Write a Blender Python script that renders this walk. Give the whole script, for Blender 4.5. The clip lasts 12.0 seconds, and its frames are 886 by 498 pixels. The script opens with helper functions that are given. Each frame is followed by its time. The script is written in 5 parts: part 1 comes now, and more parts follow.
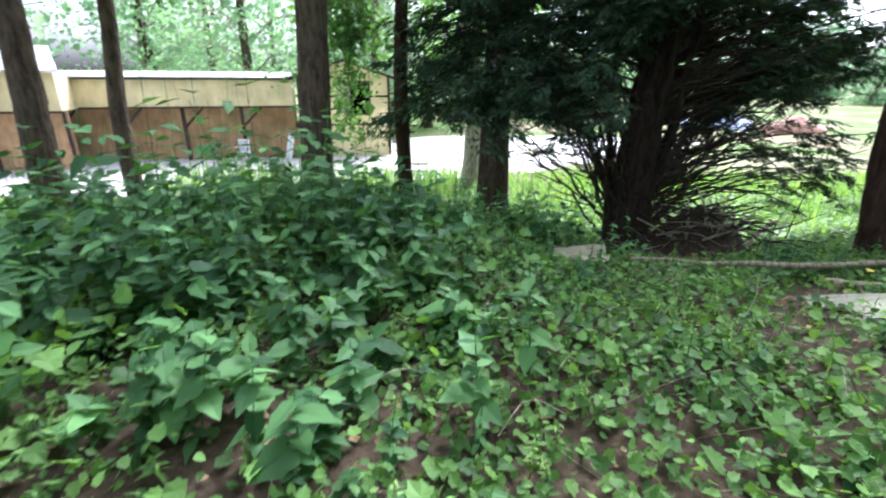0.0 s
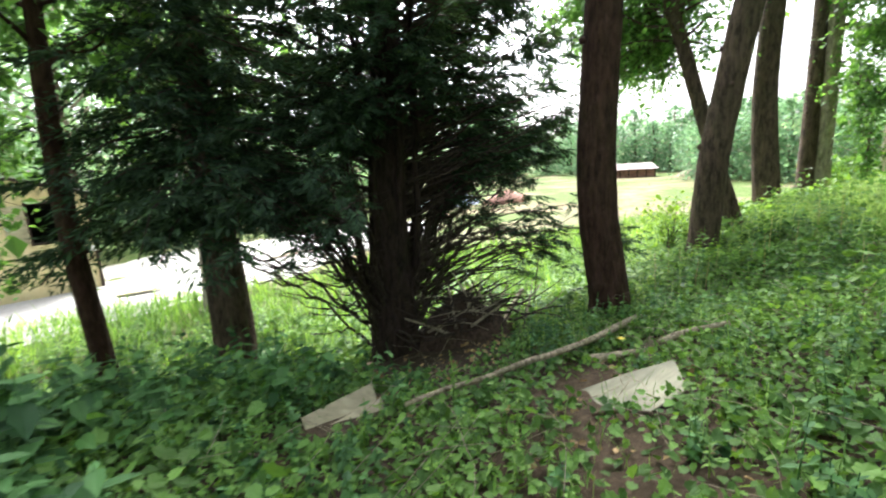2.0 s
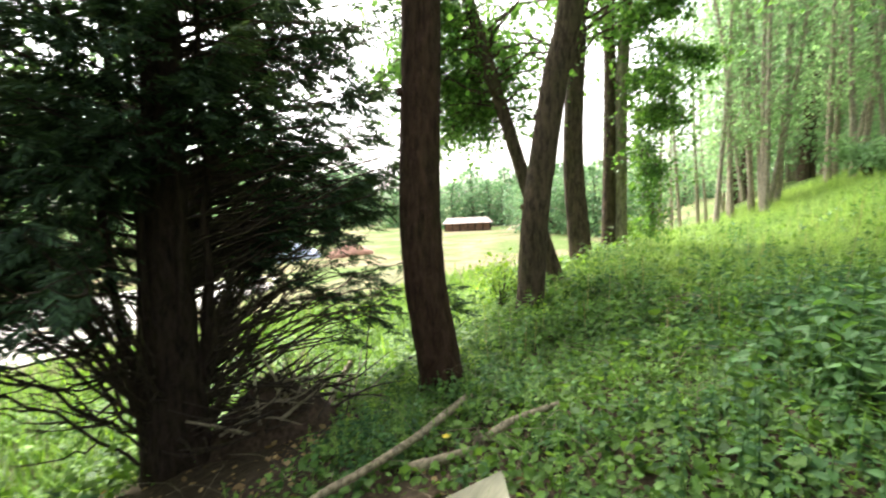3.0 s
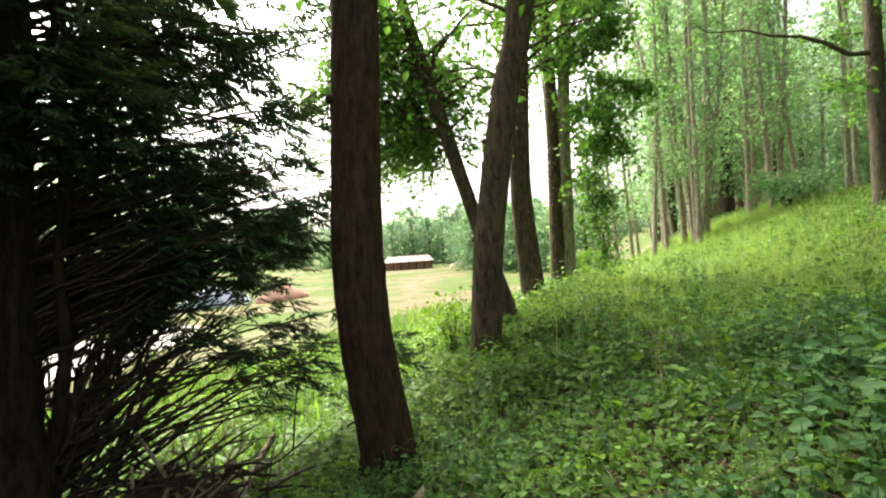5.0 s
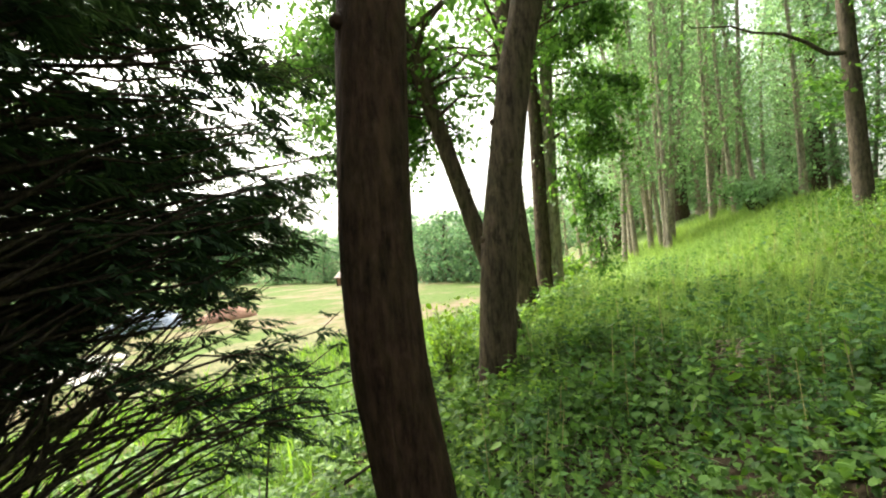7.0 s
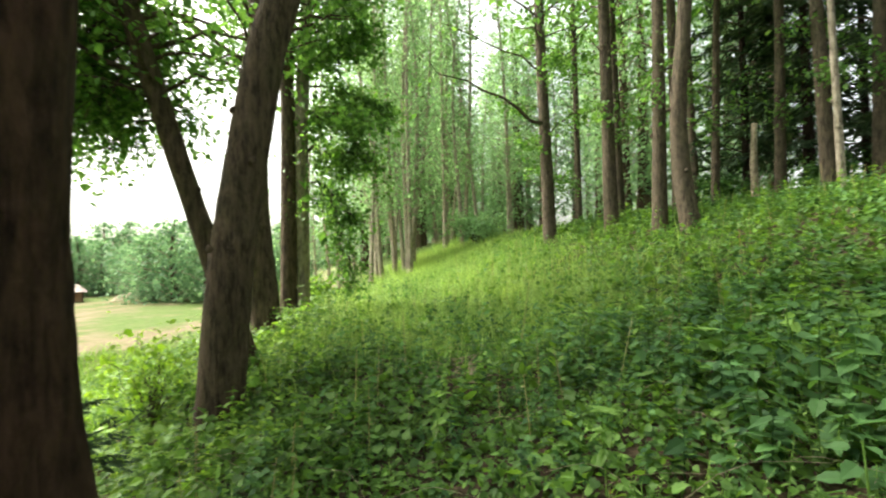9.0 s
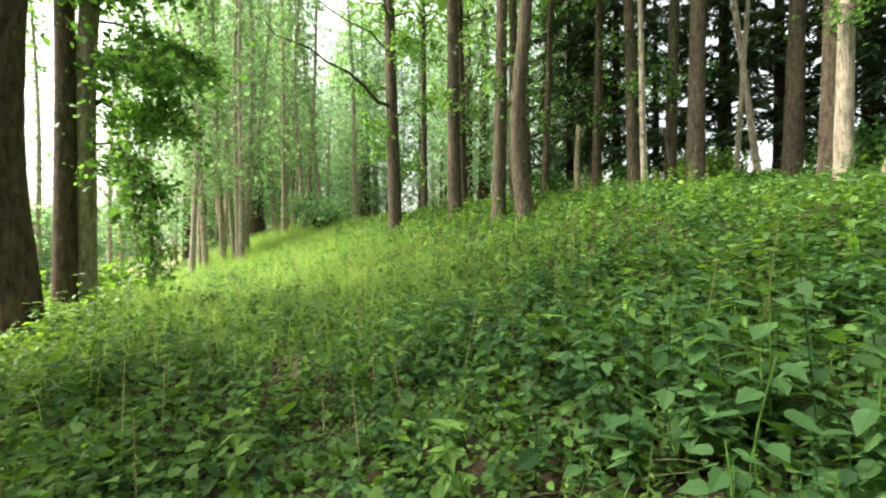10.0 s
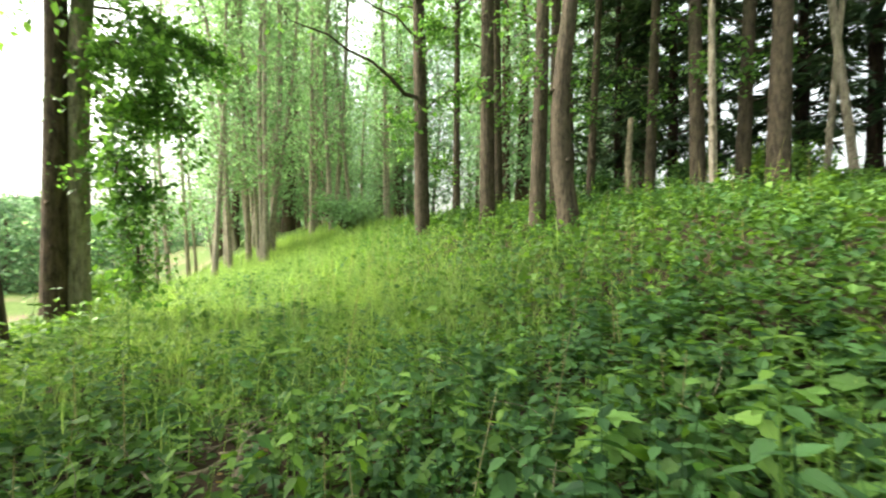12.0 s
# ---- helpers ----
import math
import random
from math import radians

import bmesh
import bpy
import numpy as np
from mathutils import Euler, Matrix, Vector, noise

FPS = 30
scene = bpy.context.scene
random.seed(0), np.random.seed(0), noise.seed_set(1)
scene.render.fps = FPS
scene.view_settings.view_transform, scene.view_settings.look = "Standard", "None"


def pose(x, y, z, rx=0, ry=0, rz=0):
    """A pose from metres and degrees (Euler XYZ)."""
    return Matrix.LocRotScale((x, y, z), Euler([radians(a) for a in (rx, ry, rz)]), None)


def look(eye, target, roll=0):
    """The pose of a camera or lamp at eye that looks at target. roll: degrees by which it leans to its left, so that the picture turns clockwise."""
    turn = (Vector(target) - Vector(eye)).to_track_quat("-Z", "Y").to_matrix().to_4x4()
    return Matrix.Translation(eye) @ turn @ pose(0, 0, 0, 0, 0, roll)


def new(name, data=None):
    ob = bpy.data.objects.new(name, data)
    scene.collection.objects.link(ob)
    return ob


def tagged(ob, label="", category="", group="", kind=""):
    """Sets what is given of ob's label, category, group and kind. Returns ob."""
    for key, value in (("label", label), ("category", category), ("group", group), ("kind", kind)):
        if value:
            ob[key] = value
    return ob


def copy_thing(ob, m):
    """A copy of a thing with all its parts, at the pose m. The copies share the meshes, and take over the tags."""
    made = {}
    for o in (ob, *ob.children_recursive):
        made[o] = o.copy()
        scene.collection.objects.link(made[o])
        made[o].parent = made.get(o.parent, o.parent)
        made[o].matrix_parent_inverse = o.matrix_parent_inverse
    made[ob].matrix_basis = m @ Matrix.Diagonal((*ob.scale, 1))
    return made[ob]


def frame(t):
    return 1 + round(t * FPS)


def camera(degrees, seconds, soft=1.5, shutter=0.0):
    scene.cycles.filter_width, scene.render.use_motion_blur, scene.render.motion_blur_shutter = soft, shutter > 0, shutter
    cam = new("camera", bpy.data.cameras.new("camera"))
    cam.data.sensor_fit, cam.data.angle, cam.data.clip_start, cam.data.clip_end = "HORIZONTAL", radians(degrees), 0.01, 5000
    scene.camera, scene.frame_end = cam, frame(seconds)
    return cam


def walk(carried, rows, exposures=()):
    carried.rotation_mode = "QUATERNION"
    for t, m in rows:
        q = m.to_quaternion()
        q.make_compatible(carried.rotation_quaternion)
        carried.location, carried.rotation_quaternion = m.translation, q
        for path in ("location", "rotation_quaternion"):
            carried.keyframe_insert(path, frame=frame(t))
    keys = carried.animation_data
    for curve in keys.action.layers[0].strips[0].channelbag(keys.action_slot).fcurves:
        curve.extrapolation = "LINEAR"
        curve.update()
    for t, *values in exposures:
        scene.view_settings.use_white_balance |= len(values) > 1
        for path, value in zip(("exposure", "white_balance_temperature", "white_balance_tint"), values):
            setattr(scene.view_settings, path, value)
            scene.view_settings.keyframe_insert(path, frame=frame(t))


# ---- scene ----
cam = camera(87.6, 12.0, 2.0, 0.22)
PATH = [
    (0, (0.014, -0.043, 1.468), (0.009, 1.824, 0.752), 0.5),
    (0.5, (0.029, 0.308, 1.531), (0.305, 2.211, 0.982), -2.3),
    (1, (0.022, 0.53, 1.571), (0.507, 2.411, 1.096), -3.3),
    (1.5, (0.204, 0.721, 1.543), (0.883, 2.552, 1.11), -3.9),
    (2, (0.615, 1.122, 1.547), (1.546, 2.852, 1.172), -3.8),
    (2.5, (1.066, 1.446, 1.491), (2.282, 3.004, 1.188), -3.4),
    (3, (1.545, 1.627, 1.599), (3.005, 2.981, 1.406), -2.4),
    (3.2, (1.694, 1.646, 1.59), (3.247, 2.894, 1.423), -2.1),
    (4.8, (2.283, 2.318, 1.538), (3.911, 3.477, 1.49), -3.0),
    (5, (2.342, 2.415, 1.519), (3.975, 3.568, 1.48), -3.5),
    (5.5, (2.643, 2.841, 1.476), (4.306, 3.951, 1.452), -4.0),
    (6, (2.805, 3.19, 1.423), (4.497, 4.257, 1.413), -4.6),
    (6.5, (2.969, 3.638, 1.427), (4.685, 4.666, 1.421), -4.8),
    (6.7, (3.01, 3.77, 1.392), (4.736, 4.78, 1.391), -4.6),
    (8.3, (3.388, 4.102, 1.347), (5.347, 4.503, 1.377), -3.7),
    (8.5, (3.443, 4.091, 1.327), (5.424, 4.368, 1.369), -3.1),
    (9, (3.699, 4.028, 1.289), (5.698, 3.968, 1.33), -1.6),
    (9.5, (4.066, 3.893, 1.24), (6.02, 3.47, 1.261), -1.4),
    (10, (4.388, 3.793, 1.212), (6.262, 3.093, 1.193), -0.6),
    (10.5, (4.653, 3.621, 1.198), (6.45, 2.745, 1.153), 0.9),
    (11, (5.023, 3.32, 1.17), (6.785, 2.375, 1.115), 1.3),
    (11.2, (5.15, 3.224, 1.255), (6.915, 2.284, 1.196), 1.2),
    (11.5, (5.326, 3.173, 1.42), (7.115, 2.281, 1.371), 1.2),
    (12, (5.673, 3.097, 1.488), (7.598, 2.553, 1.457), 0.0),
]
walk(cam, [(t, look(eye, target, roll)) for t, eye, target, roll in PATH], [(0.0, 2.45, 5350, 18), (1.5, 2.4, 5750, 13), (2.5, 2.35, 6300, 11), (5.5, 1.97, 6900, 5), (9.0, 1.94, 6950, 2), (10.5, 2.15, 6950, 3), (12.0, 2.15, 6850, 1)])

# ---- world, sun ----
SUN_EL, SUN_AZ = radians(50), radians(28)
world = bpy.data.worlds.new("overcast_sky")
scene.world = world
world.use_nodes = True
wn = world.node_tree.nodes
wn.clear()
sky = wn.new("ShaderNodeTexSky")
sky.sky_type, sky.sun_disc = "NISHITA", False
sky.sun_elevation, sky.sun_rotation = SUN_EL, SUN_AZ
sky.air_density, sky.dust_density, sky.ozone_density = 1.0, 6.0, 0.6
grey = wn.new("ShaderNodeHueSaturation")
grey.inputs["Saturation"].default_value = 0.35
bg = wn.new("ShaderNodeBackground")
bg.inputs["Strength"].default_value = 0.15
wo = wn.new("ShaderNodeOutputWorld")
world.node_tree.links.new(sky.outputs[0], grey.inputs["Color"])
world.node_tree.links.new(grey.outputs[0], bg.inputs["Color"])
world.node_tree.links.new(bg.outputs[0], wo.inputs["Surface"])

sun = new("sun", bpy.data.lights.new("sun", "SUN"))
sun.data.energy, sun.data.angle, sun.data.color = 1.5, radians(14), (1.0, 0.96, 0.9)
sun.matrix_world = look((0, 0, 30), (-math.sin(SUN_AZ) * math.cos(SUN_EL), -math.cos(SUN_AZ) * math.cos(SUN_EL), 30 - math.sin(SUN_EL)))


# ---- materials ----
def material(name, rough=0.8, spec=0.3):
    m = bpy.data.materials.new(name)
    m.use_nodes = True
    b = m.node_tree.nodes["Principled BSDF"]
    b.inputs["Roughness"].default_value = rough
    b.inputs["Specular IOR Level"].default_value = spec
    return m, m.node_tree.nodes, m.node_tree.links, b


def ramp(nodes, stops):
    r = nodes.new("ShaderNodeValToRGB")
    e = r.color_ramp.elements
    while len(e) < len(stops):
        e.new(0.5)
    for el, (p, c) in zip(e, stops):
        el.position, el.color = p, (*c, 1)
    return r


def noise_node(nodes, links, scale, detail=5, stretch=(1, 1, 1), rough=0.6):
    co = nodes.new("ShaderNodeTexCoord")
    mp = nodes.new("ShaderNodeMapping")
    mp.inputs["Scale"].default_value = stretch
    n = nodes.new("ShaderNodeTexNoise")
    n.inputs["Scale"].default_value, n.inputs["Detail"].default_value, n.inputs["Roughness"].default_value = scale, detail, rough
    links.new(co.outputs["Object"], mp.inputs["Vector"])
    links.new(mp.outputs[0], n.inputs["Vector"])
    return n


def mixed(nodes, links, kind, fac, a, b):
    x = nodes.new("ShaderNodeMix")
    x.data_type, x.blend_type = "RGBA", kind
    for sock, v in ((x.inputs["Factor"], fac), (x.inputs["A"], a), (x.inputs["B"], b)):
        if isinstance(v, (int, float)):
            sock.default_value = v
        elif isinstance(v, tuple):
            sock.default_value = (*v, 1)
        else:
            links.new(v, sock)
    return x.outputs["Result"]


def leaf_material(name, dark, light, through_light=0.35, rough=0.5, patch=0.6, sheen=0.35, glow=(1.5, 1.45, 0.6)):
    m, n, l, b = material(name, rough, sheen)
    geo = n.new("ShaderNodeNewGeometry")
    r = ramp(n, [(0.0, dark), (0.75, light), (1.0, tuple(min(1, c * 1.35) for c in light))])
    l.new(geo.outputs["Random Per Island"], r.inputs[0])
    big = noise_node(n, l, patch, 3)
    tone = ramp(n, [(0.3, (0.72, 0.78, 0.8)), (0.7, (1.2, 1.15, 1.0))])
    l.new(big.outputs[0], tone.inputs[0])
    col = mixed(n, l, "MULTIPLY", 1.0, r.outputs[0], tone.outputs[0])
    l.new(col, b.inputs["Base Color"])
    tr = n.new("ShaderNodeBsdfTranslucent")
    warm = mixed(n, l, "MULTIPLY", 1.0, col, glow)
    l.new(warm, tr.inputs["Color"])
    mix = n.new("ShaderNodeMixShader")
    mix.inputs[0].default_value = through_light
    l.new(b.outputs[0], mix.inputs[1])
    l.new(tr.outputs[0], mix.inputs[2])
    l.new(mix.outputs[0], n["Material Output"].inputs["Surface"])
    return m


def bark_material(name, dark, light, scale=9.0, moss=(0.06, 0.08, 0.03), moss_amount=0.25, bump=0.85):
    m, n, l, b = material(name, 0.9, 0.15)
    fine = noise_node(n, l, scale, 10, (1.5, 1.5, 0.5), 0.72)
    big = noise_node(n, l, 1.3, 3, (1, 1, 0.6))
    r = ramp(n, [(0.36, dark), (0.56, light), (0.72, tuple(c * 1.25 for c in light))])
    l.new(fine.outputs[0], r.inputs[0])
    green = ramp(n, [(0.5, (0, 0, 0)), (0.72, (moss_amount,) * 3)])
    l.new(big.outputs[0], green.inputs[0])
    col = mixed(n, l, "MIX", green.outputs[0], r.outputs[0], moss)
    lichen = noise_node(n, l, 6.0, 5, (1, 1, 0.8), 0.65)
    pale = ramp(n, [(0.56, (0, 0, 0)), (0.68, (0.3, 0.3, 0.3))])
    l.new(lichen.outputs[0], pale.inputs[0])
    col = mixed(n, l, "MIX", pale.outputs[0], col, tuple(min(1, 1.7 * c + 0.01) for c in light))
    crack = noise_node(n, l, 1.6, 6, (15, 15, 1.8), 0.65)
    deep = ramp(n, [(0.3, (0.5, 0.47, 0.45)), (0.46, (1.0, 1.0, 1.0)), (0.66, (1.25, 1.2, 1.15))])
    l.new(crack.outputs[0], deep.inputs[0])
    col = mixed(n, l, "MULTIPLY", 1.0, col, deep.outputs[0])
    l.new(col, b.inputs["Base Color"])
    relief = n.new("ShaderNodeMath")
    relief.operation = "ADD"
    l.new(fine.outputs[0], relief.inputs[0])
    l.new(deep.outputs[0], relief.inputs[1])
    bm = n.new("ShaderNodeBump")
    bm.inputs["Strength"].default_value, bm.inputs["Distance"].default_value = bump, 0.035
    l.new(relief.outputs[0], bm.inputs["Height"])
    l.new(bm.outputs[0], b.inputs["Normal"])
    return m


def rough_material(name, dark, light, scale=20.0, stretch=(1, 1, 1), bump=0.3, rough=0.8, dirt=0.4):
    m, n, l, b = material(name, rough, 0.25)
    fine = noise_node(n, l, scale, 6, stretch)
    big = noise_node(n, l, 1.1, 4)
    r = ramp(n, [(0.3, dark), (0.65, light)])
    l.new(fine.outputs[0], r.inputs[0])
    t = ramp(n, [(0.35, (1 - dirt,) * 3), (0.6, (1.0, 1.0, 1.0))])
    l.new(big.outputs[0], t.inputs[0])
    l.new(mixed(n, l, "MULTIPLY", 1.0, r.outputs[0], t.outputs[0]), b.inputs["Base Color"])
    bm = n.new("ShaderNodeBump")
    bm.inputs["Strength"].default_value, bm.inputs["Distance"].default_value = bump, 0.01
    l.new(fine.outputs[0], bm.inputs["Height"])
    l.new(bm.outputs[0], b.inputs["Normal"])
    return m


M_BARK = bark_material("brown_bark", (0.038, 0.026, 0.019), (0.115, 0.082, 0.06), 8)
M_BARK_DARK = bark_material("dark_red_bark", (0.02, 0.0105, 0.0075), (0.06, 0.033, 0.023), 8, moss_amount=0.1)
M_BARK_POPLAR = bark_material("grey_brown_bark", (0.043, 0.034, 0.024), (0.108, 0.086, 0.062), 10, moss_amount=0.3)
M_BARK_PALE = bark_material("pale_grey_bark", (0.16, 0.135, 0.1), (0.36, 0.31, 0.245), 10, moss_amount=0.2)
M_BARK_YEW = bark_material("blackish_conifer_bark", (0.016, 0.011, 0.009), (0.042, 0.029, 0.023), 9, moss_amount=0.0)
M_TWIG = bark_material("dark_twig_bark", (0.028, 0.022, 0.017), (0.07, 0.053, 0.04), 20, moss_amount=0.0)
M_DEADWOOD = bark_material("bleached_dead_wood", (0.13, 0.105, 0.07), (0.33, 0.28, 0.2), 14, moss_amount=0.3)
M_NETTLE = leaf_material("nettle_leaf", (0.029, 0.08, 0.029), (0.098, 0.205, 0.072), 0.38, 0.6, 0.6, 0.25)
M_COVER = leaf_material("ground_cover_leaf", (0.04, 0.09, 0.022), (0.125, 0.235, 0.056), 0.4, 0.58, 0.8, 0.28)
M_BANK = leaf_material("bank_herb_leaf", (0.06, 0.13, 0.028), (0.17, 0.3, 0.065), 0.42, 0.55, 0.4)
# yellow-green grass, lightened further to carry part of the open light
M_GRASS = leaf_material("sunlit_grass_blade", (0.15, 0.25, 0.06), (0.33, 0.46, 0.15), 0.45, 0.5, 0.35, 0.35, (1.35, 1.35, 0.75))
M_LEAF = leaf_material("oak_leaf", (0.06, 0.14, 0.037), (0.15, 0.285, 0.08), 0.55, 0.45, 0.5, 0.35, (1.3, 1.32, 0.7))
# the next two leaf colours are paled and greyed to carry distance haze
M_LEAF_HAZED = leaf_material("hazed_poplar_leaf", (0.175, 0.28, 0.145), (0.3, 0.43, 0.25), 0.55, 0.5, 0.2, 0.35, (1.25, 1.35, 0.95))
M_LEAF_FAR_HAZED = leaf_material("hazed_far_broadleaf", (0.17, 0.28, 0.165), (0.3, 0.44, 0.275), 0.5, 0.6, 0.12, 0.35, (1.3, 1.35, 0.95))
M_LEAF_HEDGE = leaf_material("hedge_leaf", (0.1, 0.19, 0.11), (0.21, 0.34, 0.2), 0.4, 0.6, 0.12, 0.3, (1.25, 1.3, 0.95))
M_CONIFER = leaf_material("cypress_foliage", (0.027, 0.045, 0.031), (0.06, 0.098, 0.06), 0.22, 0.95, 0.7, 0.1)
M_SEEDLING = leaf_material("pale_seedling_leaf", (0.14, 0.28, 0.07), (0.2, 0.36, 0.1), 0.3, 0.5)
# herb green with the sunlight put into its colour
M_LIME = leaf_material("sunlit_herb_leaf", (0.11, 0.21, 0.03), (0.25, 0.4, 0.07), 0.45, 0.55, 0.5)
M_DRYLEAF = leaf_material("dry_leaf", (0.16, 0.1, 0.05), (0.32, 0.22, 0.12), 0.2, 0.8)
M_YELLOW = rough_material("yellow_painted_board", (0.6, 0.48, 0.25), (0.74, 0.62, 0.37), 3.0, (1, 1, 0.3), 0.1, 0.75, 0.25)
M_ORANGE = rough_material("orange_brown_board", (0.4, 0.23, 0.12), (0.6, 0.38, 0.21), 4.0, (1, 1, 0.3), 0.1)
M_DARKWOOD = rough_material("dark_stained_timber", (0.03, 0.022, 0.016), (0.08, 0.055, 0.04), 12.0, (1, 1, 0.2), 0.3)
M_ROOF = rough_material("pale_roof_felt", (0.45, 0.44, 0.42), (0.62, 0.6, 0.57), 5.0, (1, 1, 1), 0.15)
M_BARNROOF = rough_material("rusty_barn_roofing", (0.24, 0.17, 0.15), (0.46, 0.38, 0.35), 1.5, (1, 1, 1), 0.15)
# near-black colour stands for the darkness indoors
M_BLACK = rough_material("interior_shade_board", (0.012, 0.011, 0.01), (0.025, 0.022, 0.02), 6.0)
M_PLASTIC = rough_material("weathered_white_plastic", (0.66, 0.66, 0.64), (0.8, 0.8, 0.78), 4.0, rough=0.5, dirt=0.2)
M_BOARD = rough_material("weathered_plywood", (0.17, 0.165, 0.11), (0.3, 0.29, 0.2), 7.0, (0.4, 2.0, 1), 0.2, 0.8, 0.3)
M_PLANK = rough_material("mossy_pale_plank", (0.3, 0.26, 0.17), (0.5, 0.44, 0.3), 14.0, (0.25, 2.0, 1), 0.3, 0.85, 0.35)
M_SAND = rough_material("pale_gravel", (0.33, 0.315, 0.28), (0.5, 0.475, 0.43), 25.0, (1, 1, 1), 0.4, 0.9, 0.2)
M_STRAW = rough_material("dry_straw_turf", (0.08, 0.1, 0.035), (0.21, 0.19, 0.09), 6.0, (1, 1, 1), 0.6, 0.95, 0.3)
M_RED = rough_material("rusty_red_sheet", (0.3, 0.14, 0.1), (0.46, 0.27, 0.2), 5.0)
M_BLUE = rough_material("faded_blue_tarpaulin", (0.3, 0.36, 0.5), (0.45, 0.5, 0.62), 3.0, rough=0.5)


def ground_material():
    m, n, l, b = material("woodland_soil", 0.95, 0.1)
    fine = noise_node(n, l, 14, 9, rough=0.75)
    soil = ramp(n, [(0.3, (0.022, 0.017, 0.011)), (0.55, (0.07, 0.05, 0.032)), (0.75, (0.14, 0.105, 0.07))])
    l.new(fine.outputs[0], soil.inputs[0])
    tuft = noise_node(n, l, 3.5, 8, rough=0.75)
    grass = ramp(n, [(0.3, (0.05, 0.085, 0.018)), (0.55, (0.1, 0.145, 0.04)), (0.75, (0.17, 0.18, 0.075))])
    l.new(tuft.outputs[0], grass.inputs[0])
    patch = noise_node(n, l, 0.16, 6)
    straw = ramp(n, [(0.45, (0, 0, 0)), (0.58, (0.9, 0.9, 0.9))])
    l.new(patch.outputs[0], straw.inputs[0])
    weeds = noise_node(n, l, 0.7, 8, rough=0.7)
    tan = ramp(n, [(0.36, (0.09, 0.125, 0.035)), (0.5, (0.18, 0.145, 0.085)), (0.64, (0.24, 0.17, 0.13))])
    l.new(weeds.outputs[0], tan.inputs[0])
    meadow = mixed(n, l, "MIX", straw.outputs[0], grass.outputs[0], tan.outputs[0])
    co = n.new("ShaderNodeTexCoord")
    sep = n.new("ShaderNodeSeparateXYZ")
    l.new(co.outputs["Object"], sep.inputs[0])
    low = n.new("ShaderNodeMapRange")
    low.inputs["From Min"].default_value, low.inputs["From Max"].default_value = 7.5, 11.0
    l.new(sep.outputs["Y"], low.inputs["Value"])
    east = n.new("ShaderNodeMapRange")
    east.inputs["From Min"].default_value, east.inputs["From Max"].default_value = 15.0, 23.0
    l.new(sep.outputs["X"], east.inputs["Value"])
    l.new(mixed(n, l, "MIX", low.outputs[0], mixed(n, l, "MIX", east.outputs[0], soil.outputs[0], grass.outputs[0]), meadow), b.inputs["Base Color"])
    bm = n.new("ShaderNodeBump")
    bm.inputs["Strength"].default_value, bm.inputs["Distance"].default_value = 0.7, 0.04
    l.new(fine.outputs[0], bm.inputs["Height"])
    l.new(bm.outputs[0], b.inputs["Normal"])
    return m


M_GROUND = ground_material()
rng = np.random.default_rng(7)


# ---- mesh helpers ----
def mesh_object(name, v, f, mat, smooth=False):
    me = bpy.data.meshes.new(name)
    me.from_pydata(v, [], f)
    me.materials.append(mat)
    if smooth:
        me.shade_smooth()
    return new(name, me)


def part(name, vf, mat, parent, label="", smooth=False):
    ob = mesh_object(name, vf[0], vf[1], mat, smooth)
    ob.parent = parent
    if label:
        ob["label"] = label
    return ob


def thing(name, at, label, category, group=""):
    ob = new(name)
    ob.empty_display_size = 0.2
    ob.location = at
    return tagged(ob, label, category, group)


def joined(pieces):
    vs, fs, k = [], [], 0
    for v, f in pieces:
        vs.append(np.asarray(v, float))
        fs.append(np.asarray(f) + k)
        k += len(v)
    return np.concatenate(vs), np.concatenate(fs)


def tube(points, radii, sides=10, rough=0.0, flare=0.0, seed=0):
    """A closed tube of quads along points; rough: uneven girth; flare: root swelling at its foot."""
    p = np.asarray(points, float)
    r = np.asarray(radii, float)
    n = len(p)
    t = np.gradient(p, axis=0)
    t /= np.linalg.norm(t, axis=1)[:, None] + 1e-9
    ref = np.array([0.0, 1.0, 0.0]) if abs(t[0][1]) < 0.8 else np.array([1.0, 0.0, 0.0])
    a = np.cross(t, ref)
    a /= np.linalg.norm(a, axis=1)[:, None] + 1e-9
    b = np.cross(t, a)
    th = np.linspace(0, 2 * np.pi, sides, endpoint=False)
    g = np.random.default_rng(seed)
    k1, k2 = g.uniform(0, 6.3, 2)
    girth = np.ones((n, sides))
    if rough:
        s = np.linspace(0, 1, n)[:, None] * 9
        girth += rough * (np.sin(th[None] * 3 + k1 + s) * 0.5 + np.sin(th[None] * 5 + k2 - 1.7 * s) * 0.35 + g.normal(0, 0.45, (n, sides)))
    if flare:
        h = np.linalg.norm(p - p[0], axis=1)[:, None]
        girth += flare * np.exp(-h / 0.22) * (0.7 + 0.6 * np.sin(th[None] * 4 + k1))
    rr = r[:, None] * girth
    v = p[:, None] + rr[..., None] * (np.cos(th)[None, :, None] * a[:, None] + np.sin(th)[None, :, None] * b[:, None])
    v = v.reshape(-1, 3)
    i = np.arange(n - 1)[:, None] * sides
    j = np.arange(sides)[None]
    jn = (j + 1) % sides
    f = np.stack([i + j, i + jn, i + sides + jn, i + sides + j], -1).reshape(-1, 4)
    return v, f


